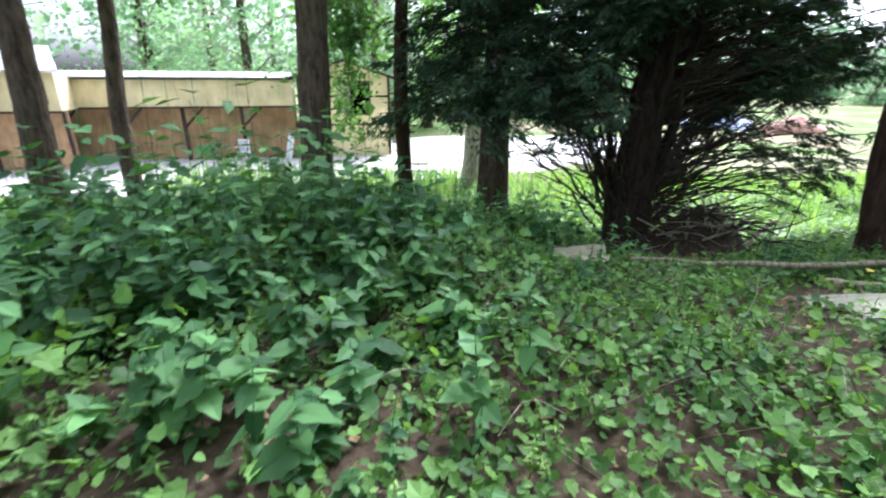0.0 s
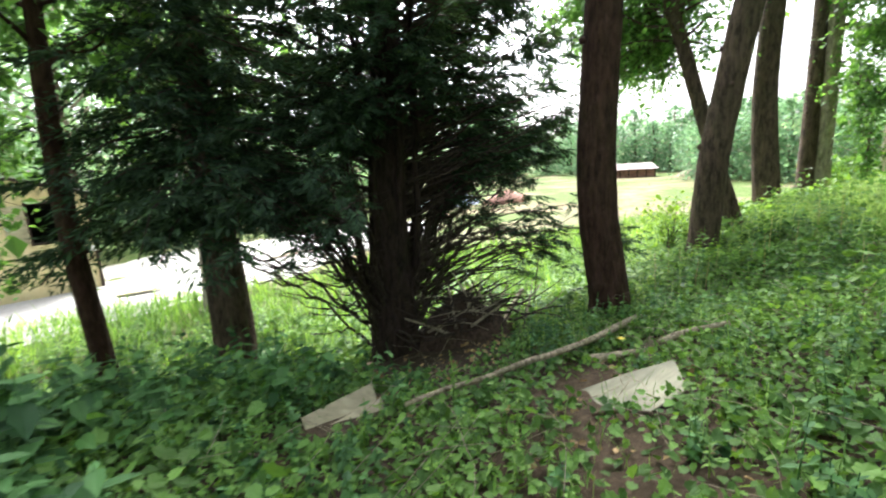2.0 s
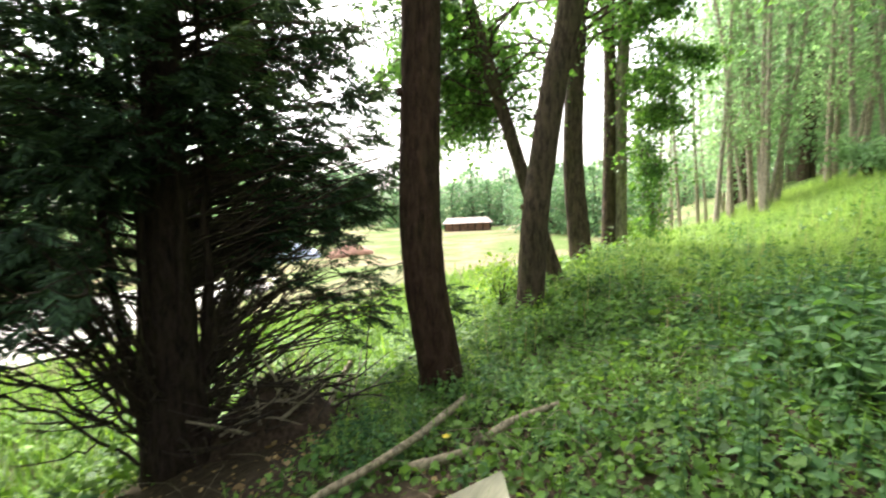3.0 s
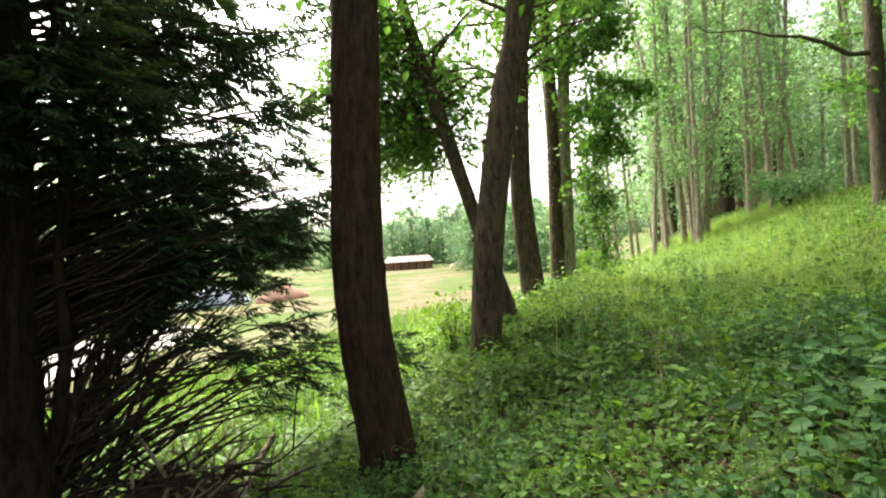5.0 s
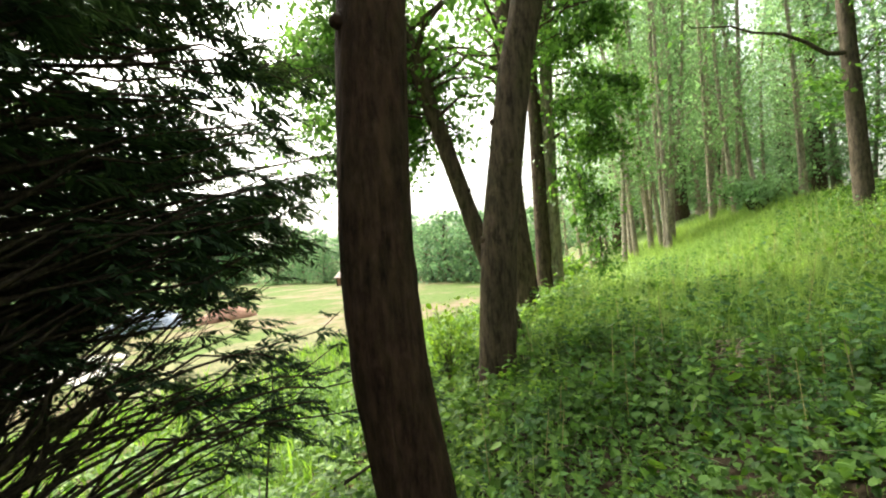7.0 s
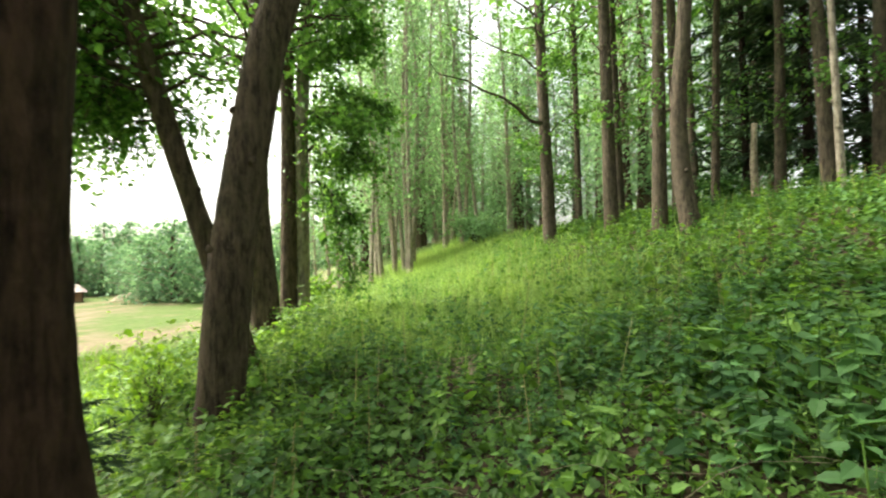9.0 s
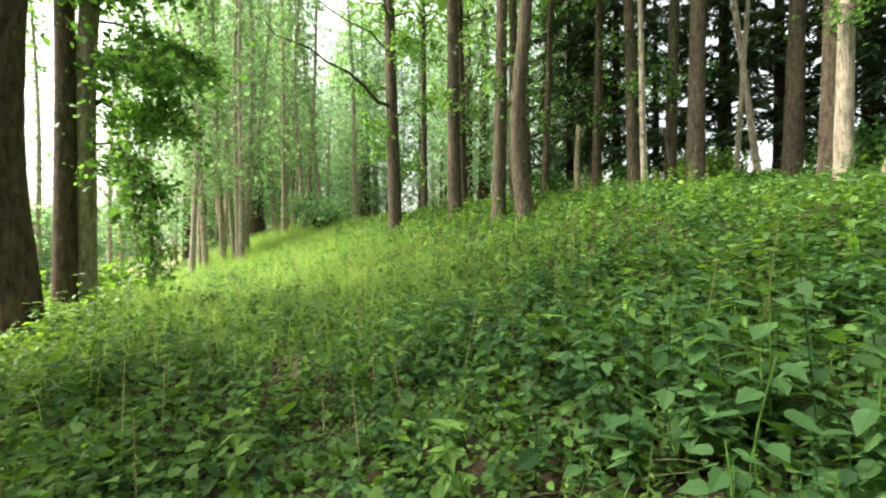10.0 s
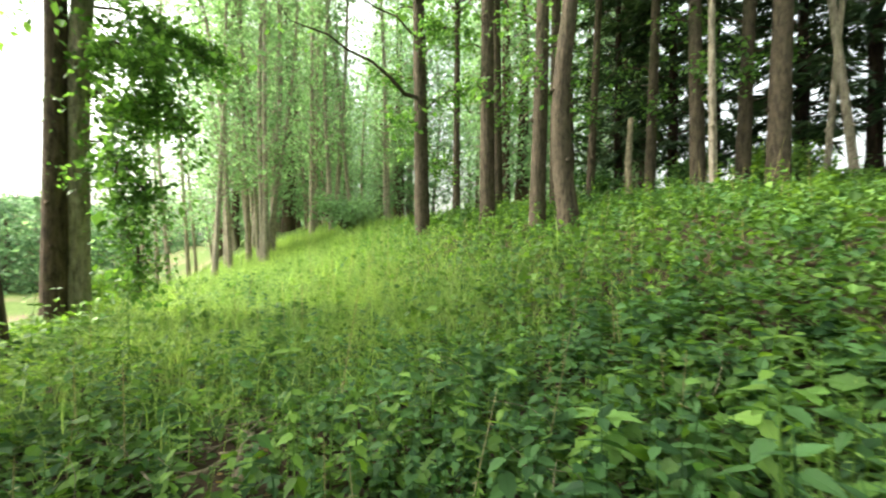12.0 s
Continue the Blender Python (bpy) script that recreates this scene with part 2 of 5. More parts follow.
def capped(points, radii, sides=8, rough=0.0, seed=0):
    p = np.asarray(points, float)
    r = np.asarray(radii, float)
    p = np.vstack([p[:1], p, p[-1:]])
    r = np.concatenate([[0.001], r, [0.001]])
    d0, d1 = p[2] - p[1], p[-2] - p[-3]
    p[0] = p[1] - d0 / np.linalg.norm(d0) * 0.004
    p[-1] = p[-2] + d1 / np.linalg.norm(d1) * 0.004
    return tube(p, r, sides, rough, 0, seed)


def spline(points, n):
    """Points of a smooth curve through the given ones."""
    p = [Vector(q) for q in points]
    p = [p[0] * 2 - p[1]] + p + [p[-1] * 2 - p[-2]]
    out = []
    segs = len(p) - 3
    for k in range(n):
        s = k / (n - 1) * segs
        i = min(int(s), segs - 1)
        u = s - i
        a, b, c, d = p[i:i + 4]
        out.append(0.5 * ((2 * b) + (c - a) * u + (2 * a - 5 * b + 4 * c - d) * u * u + (3 * b - a - 3 * c + d) * u ** 3))
    return np.array([tuple(q) for q in out])


LEAF_FULL = (np.array([(0, 0, 0), (-.25, .16, .05), (-.31, .38, .05), (-.17, .72, 0), (0, 1.1, -.12), (.17, .72, 0), (.31, .38, .05), (.25, .16, .05), (0, .33, -.02), (0, .7, -.04)], float),
             np.array([(0, 8, 1), (1, 8, 2), (2, 8, 9), (2, 9, 3), (3, 9, 4), (4, 9, 5), (5, 9, 6), (6, 9, 8), (6, 8, 7), (7, 8, 0)]))


def toothed_leaf(teeth):
    """A pointed oval leaf with a toothed edge, folded a little along its midrib."""
    t = np.linspace(0, 1, 2 * teeth + 1)
    w = 0.33 * np.sin(np.pi * np.clip(t, 0.04, 1) ** 0.62) * np.where(np.arange(len(t)) % 2, 1.14, 0.9)
    w[-1] = 0
    v, f = [], []
    for k, (q, r) in enumerate(zip(t, w)):
        bend = -0.13 * q * q
        v += [(-r, q * 1.08 - 0.03 * (k % 2), bend + 0.13 * r), (0, q * 1.08, bend - 0.02), (r, q * 1.08 - 0.03 * (k % 2), bend + 0.13 * r)]
        if k:
            i, j = 3 * k - 3, 3 * k
            f += [(i, i + 1, j + 1), (i, j + 1, j), (i + 1, i + 2, j + 2), (i + 1, j + 2, j + 1)]
    return np.array(v, float), np.array(f)


LEAF_TOOTHED = toothed_leaf(3)
LEAF_SIX = (np.array([(0, 0, 0), (-.38, .4, .06), (.38, .4, .06), (0, 1.0, -.08), (0, .42, -.03), (-.22, .78, .02), (.22, .78, .02)], float),
            np.array([(0, 4, 1), (1, 4, 5), (5, 4, 3), (3, 4, 6), (6, 4, 2), (2, 4, 0)]))
LEAF_LOBED = (np.array([(0, 0, 0), (-.34, .0, .03), (-.36, .16, 0), (-.5, .34, .05), (-.36, .5, .01), (-.33, .8, .04), (-.2, .78, 0), (0, 1.1, -.08), (.2, .78, 0), (.33, .8, .04), (.36, .5, .01), (.5, .34, .05), (.36, .16, 0), (.34, .0, .03), (0, .36, -.04)], float),
              np.array([(14, i, i - 1) for i in range(1, 14)] + [(14, 0, 13)]))
LEAF_FOUR = (np.array([(0, 0, 0), (-.32, .4, .07), (.32, .4, .07), (0, 1.0, -.08), (0, .45, -.02)], float), np.array([(0, 4, 1), (1, 4, 3), (3, 4, 2), (2, 4, 0)]))
LEAF_LONG = (np.array([(0, 0, 0), (-.17, .3, .04), (.17, .3, .04), (-.15, .62, .02), (.15, .62, .02), (0, 1.05, -.12), (0, .4, -.03)], float), np.array([(0, 6, 1), (1, 6, 3), (3, 6, 5), (5, 6, 4), (4, 6, 2), (2, 6, 0)]))
LEAF_TWO = (np.array([(0, 0, 0), (-.36, .45, .08), (0, 1.0, -.05), (.36, .45, .08)], float), np.array([(0, 2, 1), (0, 3, 2)]))
NEEDLE = (np.array([(0, 0, 0), (-.11, .45, .02), (0, 1.0, -.06), (.11, .45, .02)], float), np.array([(0, 2, 1), (0, 3, 2)]))
BLADE = (np.array([(-.02, 0, 0), (.02, 0, 0), (-.016, .55, -.06), (.016, .55, -.06), (0, .95, -.32)], float), np.array([(0, 1, 3), (0, 3, 2), (2, 3, 4)]))


def scatter(shape, pos, yaw, pitch, roll, size):
    """Copies of a small shape, joined: +y of the shape points along yaw, raised by pitch."""
    v, f = shape
    n = len(pos)
    cy, sy, cp, sp, cr, sr = np.cos(yaw), np.sin(yaw), np.cos(pitch), np.sin(pitch), np.cos(roll), np.sin(roll)
    x, y, z = v[:, 0][None], v[:, 1][None], v[:, 2][None]
    x1, z1 = x * cr[:, None] + z * sr[:, None], -x * sr[:, None] + z * cr[:, None]
    y2, z2 = y * cp[:, None] - z1 * sp[:, None], y * sp[:, None] + z1 * cp[:, None]
    x3, y3 = x1 * cy[:, None] - y2 * sy[:, None], x1 * sy[:, None] + y2 * cy[:, None]
    out = np.stack([x3, y3, z2], -1) * np.asarray(size)[:, None, None] + np.asarray(pos)[:, None]
    faces = f[None] + (np.arange(n) * len(v))[:, None, None]
    return out.reshape(-1, 3), faces.reshape(-1, f.shape[1])


def leaves_at(pos, size, g, shape=LEAF_TWO, droop=0.5, vary=0.35):
    n = len(pos)
    return scatter(shape, pos, g.uniform(0, 6.283, n), g.normal(-droop, 0.5, n), g.normal(0, 0.6, n), size * g.lognormal(0, vary, n))


def box(x0, x1, y0, y1, z0, z1):
    v = [(x, y, z) for x in (x0, x1) for y in (y0, y1) for z in (z0, z1)]
    return np.array(v, float), np.array([(0, 1, 3, 2), (4, 6, 7, 5), (0, 4, 5, 1), (2, 3, 7, 6), (0, 2, 6, 4), (1, 5, 7, 3)])


def bevelled(vf, width=0.01):
    bm = bmesh.new()
    vs = [bm.verts.new(q) for q in vf[0]]
    for q in vf[1]:
        bm.faces.new([vs[i] for i in q])
    bmesh.ops.recalc_face_normals(bm, faces=bm.faces)
    bmesh.ops.bevel(bm, geom=list(bm.edges), offset=width, segments=1, affect="EDGES")
    me = bpy.data.meshes.new("tmp")
    bm.to_mesh(me)
    bm.free()
    v = [tuple(q.co) for q in me.vertices]
    f = [tuple(q.vertices) for q in me.polygons]
    bpy.data.meshes.remove(me)
    return v, f


# ---- ground ----
def step(a, b, x):
    t = np.clip((np.asarray(x, float) - a) / (b - a), 0, 1)
    return t * t * (3 - 2 * t)


def ground(x, y):
    """The height of the soil: a bank that climbs to the south, a ledge walked on, and the low yard and meadow to the north."""
    x, y = np.asarray(x, float), np.asarray(y, float)
    edge = 1.2 * (1 - step(-0.5, 3, x)) + 4.2 * step(4, 17, x)
    ye = y - 0.35 * np.maximum(0, x - 14) * step(14, 17, x) + 2.5 * (1 - step(0, 4.5, x))
    z = (2.05 + 0.45 * step(9, 14, x)) * step(4, -5.5, ye) + 0.12 * np.clip(-5.5 - ye, 0, 9)
    z = z - 1.95 * step(2.5, 10, y - edge) - 0.12
    z = z - 0.17 * np.exp(-((x - 3.4) / 1.6) ** 2 - ((y - 3.6) / 1.2) ** 2) - 0.2 * np.exp(-((x - 6.5) / 2) ** 2 - (y - 4.5) ** 2)
    z = z + 0.16 * np.exp(-((x - 3.3) / 0.9) ** 2 - ((y - 7.8) / 0.8) ** 2)
    return z + 0.025 * np.sin(2.3 * x + 1.1 * y) * np.sin(1.9 * y - 0.7 * x)


def on_ground(x, y, dz=0.0):
    return (float(x), float(y), float(ground(x, y)) + dz)


def axis_steps(a, b, near, far):
    out = [np.arange(a, b, near)]
    s, q = near, b
    up = []
    while q < far:
        up.append(q)
        s *= 1.25
        q += s
    s, q = near, a
    down = []
    while q > -far:
        s *= 1.25
        q -= s
        down.append(q)
    return np.concatenate([np.array(down[::-1]), out[0], np.array(up)])


gx, gy = axis_steps(-8, 26, 0.22, 900), axis_steps(-8, 14, 0.22, 900)
X, Y = np.meshgrid(gx, gy, indexing="ij")
V = np.stack([X, Y, ground(X, Y)], -1).reshape(-1, 3)
V[:, 2] += np.where((abs(V[:, 0] - 5) < 14) & (abs(V[:, 1] - 3) < 10), rng.normal(0, 0.012, len(V)), 0)
ni, nj = len(gx), len(gy)
I, J = np.meshgrid(np.arange(ni - 1), np.arange(nj - 1), indexing="ij")
F = np.stack([I * nj + J, (I + 1) * nj + J, (I + 1) * nj + J + 1, I * nj + J + 1], -1).reshape(-1, 4)
tagged(mesh_object("ground", V, F, M_GROUND, True), "brown woodland soil sloping down to a grassy meadow", "ground", kind="structure")


def patch_sheet(name, cx, cy, rx, ry, turn, label, mat, dz=0.02):
    n, rings = 48, 9
    g = np.random.default_rng(len(name))
    th = np.linspace(0, 2 * np.pi, n, endpoint=False)
    rim = 1 + 0.08 * np.sin(3 * th + 1) + 0.05 * np.sin(7 * th) + g.normal(0, 0.02, n)
    vs = []
    for k in range(rings):
        s = k / (rings - 1)
        a, b = rx * s * rim * np.cos(th), ry * s * rim * np.sin(th)
        x, y = cx + a * math.cos(turn) - b * math.sin(turn), cy + a * math.sin(turn) + b * math.cos(turn)
        vs.append(np.stack([x, y, ground(x, y) + dz * (1.2 - s)], -1))
    v = np.concatenate(vs)
    i, j = np.arange(rings - 1)[:, None] * n, np.arange(n)[None]
    f = np.stack([i + j, i + n + j, i + n + (j + 1) % n, i + (j + 1) % n], -1).reshape(-1, 4)
    return tagged(mesh_object(name, v, f, mat, True), label, "ground", kind="structure")


patch_sheet("yard", -7, 17.2, 13, 3.2, 0.2, "pale trodden gravel yard in front of the yellow shed", M_SAND, 0.05)
patch_sheet("track", 4.5, 24, 9, 4.5, 0.15, "pale dusty track beside the yellow shed", M_SAND, 0.06)
patch_sheet("sandy_patch", 15, 19, 6.0, 3.0, 0.3, "dry straw-coloured patch of bare meadow", M_STRAW, 0.04)


# ---- trees ----
def limb_points(a, b, sag, g, n=6):
    a, b = np.array(a, float), np.array(b, float)
    s = np.linspace(0, 1, n)[:, None]
    p = a + (b - a) * s
    p[:, 2] -= sag * 4 * (s * (1 - s))[:, 0] * -1
    p[1:-1] += g.normal(0, 0.03 * np.linalg.norm(b - a), (n - 2, 3))
    return p


def axis_at(axis, z):
    return np.array([np.interp(z, axis[:, 2], axis[:, 0]), np.interp(z, axis[:, 2], axis[:, 1]), z])


def trunk_axis(base, marks, height, n=22):
    """The line of a trunk from its foot through marks (x, y, z), then on to the height, in metres from the foot."""
    foot = np.array(base, float)
    pts = [np.zeros(3)] + [np.array(q, float) - foot for q in marks]
    last, prev = pts[-1], pts[-2]
    lean = (last - prev) / max(0.1, (last - prev)[2])
    lean[:2] *= 0.6
    if height > last[2] + 1:
        mid = last + lean * (height - last[2]) * 0.5
        pts += [mid, mid + lean * (height - mid[2])]
    p = spline(pts, n)
    p[:, 2] = np.maximum.accumulate(p[:, 2] + np.arange(n) * 1e-4)
    return p


def crown(axis, z0, z1, reach, clusters, per, leaf, g, sag=0.0, spread=0.45, shape=LEAF_TWO, form="round", thick=0.035, split=False):
    """Limbs that leave the trunk and the leaf clumps that they carry: (limbs, leaves)."""
    limbs, pos = [], []
    for k in range(clusters):
        h = z0 + (z1 - z0) * ((k + g.uniform()) / clusters)
        s = (h - z0) / (z1 - z0)
        w = reach * (math.sqrt(max(0.05, 1 - (2 * s - 0.9) ** 2 * 0.8)) if form == "round" else (1.05 - 0.85 * s if form == "cone" else 0.8 + 0.2 * math.sin(9 * s)))
        a = k * 2.4 + g.uniform(-0.5, 0.5)
        d = w * g.uniform(0.45, 1.0)
        start = axis_at(axis, max(0.4, h - d * 0.5 if form != "cone" else h + 0.1 * d))
        end = axis_at(axis, h) + np.array([math.cos(a) * d, math.sin(a) * d, -sag * d])
        n = 5 if split else 3
        lp = limb_points(start, end, 0.1 * d, g, n)
        limbs.append(tube(lp, np.linspace(thick, 0.008, n) * (0.6 + 0.4 * d), n))
        m = int(per * g.uniform(0.6, 1.4))
        along = g.uniform(0.35, 1.05, m)[:, None]
        c = lp[0] + (lp[-1] - lp[0]) * along
        q = c + g.normal(0, 1, (m, 3)) * np.array([spread, spread, spread * 0.55]) * d * 0.5
        pos.append(q)
    pos = np.concatenate(pos)
    return (limbs if split else joined(limbs)), leaves_at(pos, leaf, g, shape)


def spray(a, b, g, twigs=9, per=26, leaf=0.085, hang=0.5, thick=0.03, wide=0.42):
    """A leafy bough from a to b with hanging twigs: (wood, leaves)."""
    lp = limb_points(a, b, 0.12, g, 8)
    wood = [tube(lp, np.linspace(thick, 0.006, 8), 5)]
    pos = []
    length = np.linalg.norm(np.array(b) - np.array(a))
    for k in range(twigs):
        s = g.uniform(0.25, 1.0)
        p = np.array([np.interp(s, np.linspace(0, 1, 8), lp[:, i]) for i in range(3)])
        e = p + np.array([g.normal(0, wide), g.normal(0, wide), hang * (0.25 - g.uniform(0.1, 1.2))]) * (0.5 + 0.25 * length)
        tp = limb_points(p, e, 0.08, g, 4)
        wood.append(tube(tp, np.linspace(0.009, 0.003, 4), 3))
        m = int(per * g.uniform(0.5, 1.5))
        q = tp[0] + (tp[-1] - tp[0]) * g.uniform(0.05, 1.05, m)[:, None] + g.normal(0, 0.14, (m, 3))
        pos.append(q)
    return joined(wood), leaves_at(np.concatenate(pos), leaf, g)


def build_tree(name, base, marks, dia, height, bark, label, category="tree", group="", leaf_mat=None, crowns=(), sprays=(), seed=1, sides=16, flare=0.45, top=0.45, knots=2, stubs=0):
    g = np.random.default_rng(seed)
    axis = trunk_axis(base, marks, height)
    root = thing(name, base, label, category, group)
    s = np.linspace(0, 1, len(axis))
    fine = spline(axis, 46)
    fine[0, 2] -= 0.25
    fs = np.linspace(0, 1, 46)
    part("trunk", tube(fine, dia / 2 * (1 - (1 - top) * fs), sides, 0.035, flare, seed), bark, root, smooth=True)
    for k in range(knots):
        z = g.uniform(1.0, min(6.0, height * 0.6))
        c, a = axis_at(axis, z), g.uniform(0, 6.28)
        r = dia / 2 * (1 - (1 - top) * z / height)
        out = np.array([math.cos(a), math.sin(a), 0.15])
        part("knot", capped([c + out * r * 0.8, c + out * (r + 0.02), c + out * (r + 0.035)], [0.06, 0.05, 0.025], 7, 0.1, seed + k), bark, root, smooth=True)
    for k in range(stubs):
        z = g.uniform(2.0, 6.0)
        c, a = axis_at(axis, z), g.uniform(0, 6.28)
        out = np.array([math.cos(a), math.sin(a), 0.3])
        part("branch_stub", capped([c, c + out * 0.3, c + out * g.uniform(0.5, 1.0)], [0.025, 0.02, 0.01], 6), bark, root, smooth=True)
    leaves = []
    wood_mat = M_BARK if bark is M_BARK_PALE else bark
    for c in crowns:
        w, lv = crown(axis, g=g, split=True, **c)
        for q in w:
            part("limb", q, wood_mat, root, smooth=True)
        leaves.append(lv)
    foot = np.array(base)
    for sp in sprays:
        kw = dict(sp)
        a, b = np.array(kw.pop("a")) - foot, np.array(kw.pop("b")) - foot
        w, lv = spray(a, b, g, **kw)
        part("bough", w, wood_mat, root, smooth=True)
        leaves.append(lv)
    if leaves:
        part("crown", joined(leaves), leaf_mat or M_LEAF, root, "green leaves in loose clumps")
    return root


def high_crown(z0=5.0, z1=12.0, reach=3.0, clusters=46, per=70, leaf=0.13, sag=0.15, spread=0.5):
    return dict(z0=z0, z1=z1, reach=reach, clusters=clusters, per=per, leaf=leaf, sag=sag, spread=spread)


BROWN = "brown-barked tree trunk rising from nettles with leafy crown"
# the row along the foot of the ledge
build_tree("tree", on_ground(-1.97, 7.12), [(-1.96, 7.12, 0.2), (-1.84, 7.15, 3.3)], 0.56, 13, M_BARK, "brown tree with a round knot standing in nettles", leaf_mat=M_LEAF, seed=11, group="row of trees",
           crowns=[high_crown(5.5, 12)],
           sprays=[dict(a=(-1.85, 7.2, 4.8), b=(-1.9, 9.9, 3.8), twigs=26, per=26, leaf=0.1, hang=1.4), dict(a=(-1.85, 7.2, 5.0), b=(-1.0, 9.8, 4.2), twigs=24, per=26, leaf=0.1, hang=0.8),
                   dict(a=(-1.85, 7.2, 5.2), b=(-2.6, 10.0, 4.2), twigs=24, per=26, leaf=0.1, hang=0.9), dict(a=(-1.85, 7.2, 4.6), b=(-4.0, 9.2, 4.0), twigs=24, per=36, leaf=0.1, hang=0.9),
                   dict(a=(-1.75, 9.3, 4.1), b=(-2.0, 9.4, 1.0), twigs=30, per=24, leaf=0.1, hang=0.3, thick=0.012), dict(a=(-2.3, 9.6, 4.2), b=(-2.5, 9.6, 2.8), twigs=18, per=24, leaf=0.1, hang=0.4, thick=0.012), dict(a=(-0.4, 9.9, 4.3), b=(-0.25, 9.9, 2.6), twigs=16, per=22, leaf=0.1, hang=0.4, thick=0.012),
                   dict(a=(-1.7, 9.3, 4.9), b=(-1.95, 9.4, 0.5), twigs=44, per=30, leaf=0.1, hang=0.3, thick=0.012, wide=0.15), dict(a=(-1.3, 9.5, 4.9), b=(-1.5, 9.6, 2.0), twigs=36, per=30, leaf=0.1, hang=0.3, thick=0.012, wide=0.2), dict(a=(-2.5, 9.6, 4.9), b=(-2.3, 9.6, 2.4), twigs=36, per=30, leaf=0.1, hang=0.3, thick=0.012, wide=0.22)])
build_tree("tree", on_ground(-0.7, 8.65), [(-0.72, 8.65, -0.8), (-0.79, 8.65, 1.0), (-0.74, 8.65, 2.6), (-0.67, 8.66, 3.7)], 0.31, 11, M_BARK_DARK, "slender dark tree trunk standing in nettles", leaf_mat=M_LEAF, seed=12, group="row of trees",
           crowns=[high_crown(5, 10, 2.2, 30)], sprays=[dict(a=(-0.7, 8.7, 4.4), b=(0.1, 10.2, 4.2), twigs=10, per=24, hang=0.8)])
build_tree("tree", on_ground(-5.25, 5.98), [(-5.25, 5.98, 0.3), (-5.18, 6.05, 2.22)], 0.44, 12, M_BARK, BROWN, leaf_mat=M_LEAF, seed=13, group="row of trees",
           crowns=[high_crown(5, 11)], sprays=[dict(a=(-5.2, 6, 3.4), b=(-3.4, 7.6, 2.7), twigs=16, per=26, hang=0.7)])
build_tree("tree", on_ground(-5.63, 8.21), [(-5.63, 8.21, 0.6), (-5.49, 8.31, 2.51)], 0.33, 12, M_BARK, BROWN, leaf_mat=M_LEAF, seed=14, group="row of trees",
           crowns=[high_crown(5, 11, 2.6, 34)], sprays=[dict(a=(-5.5, 8.3, 4.2), b=(-3.8, 10.2, 3.2), twigs=16, per=26, hang=0.9)])
build_tree("tree", on_ground(0.84, 15.2), [(0.9, 15.2, 0.42), (0.48, 15.2, 4.6)], 0.6, 16, M_BARK_PALE, "thick pale-barked tree at the edge of the yard", leaf_mat=M_LEAF, seed=15,
           crowns=[high_crown(4.2, 15, 3.6, 50, 60, 0.2)])
build_tree("tree", on_ground(5.95, 5.86), [(5.9, 5.8, -0.6), (5.79, 5.9, 0.5), (5.77, 5.94, 1.44), (5.82, 5.89, 2.75), (5.86, 5.84, 3.81)], 0.6, 13, M_BARK_DARK, "thick dark reddish tree trunk with a curved foot", leaf_mat=M_LEAF, seed=16, group="row of trees", sides=22,
           flare=0.22, knots=1, top=0.75, crowns=[high_crown(6, 12, 2.8, 40)])
build_tree("tree", on_ground(9.5, 6.65), [(9.47, 6.5, 1.07), (9.55, 6.4, 2.0), (9.7, 6.1, 3.9), (9.88, 5.8, 5.4)], 0.56, 14, M_BARK, "thick leaning brown tree trunk with rough bark", leaf_mat=M_LEAF, seed=17, group="row of trees", sides=22,
           flare=0.18, knots=4, top=0.75, crowns=[high_crown(6.5, 13, 3.2, 46)])
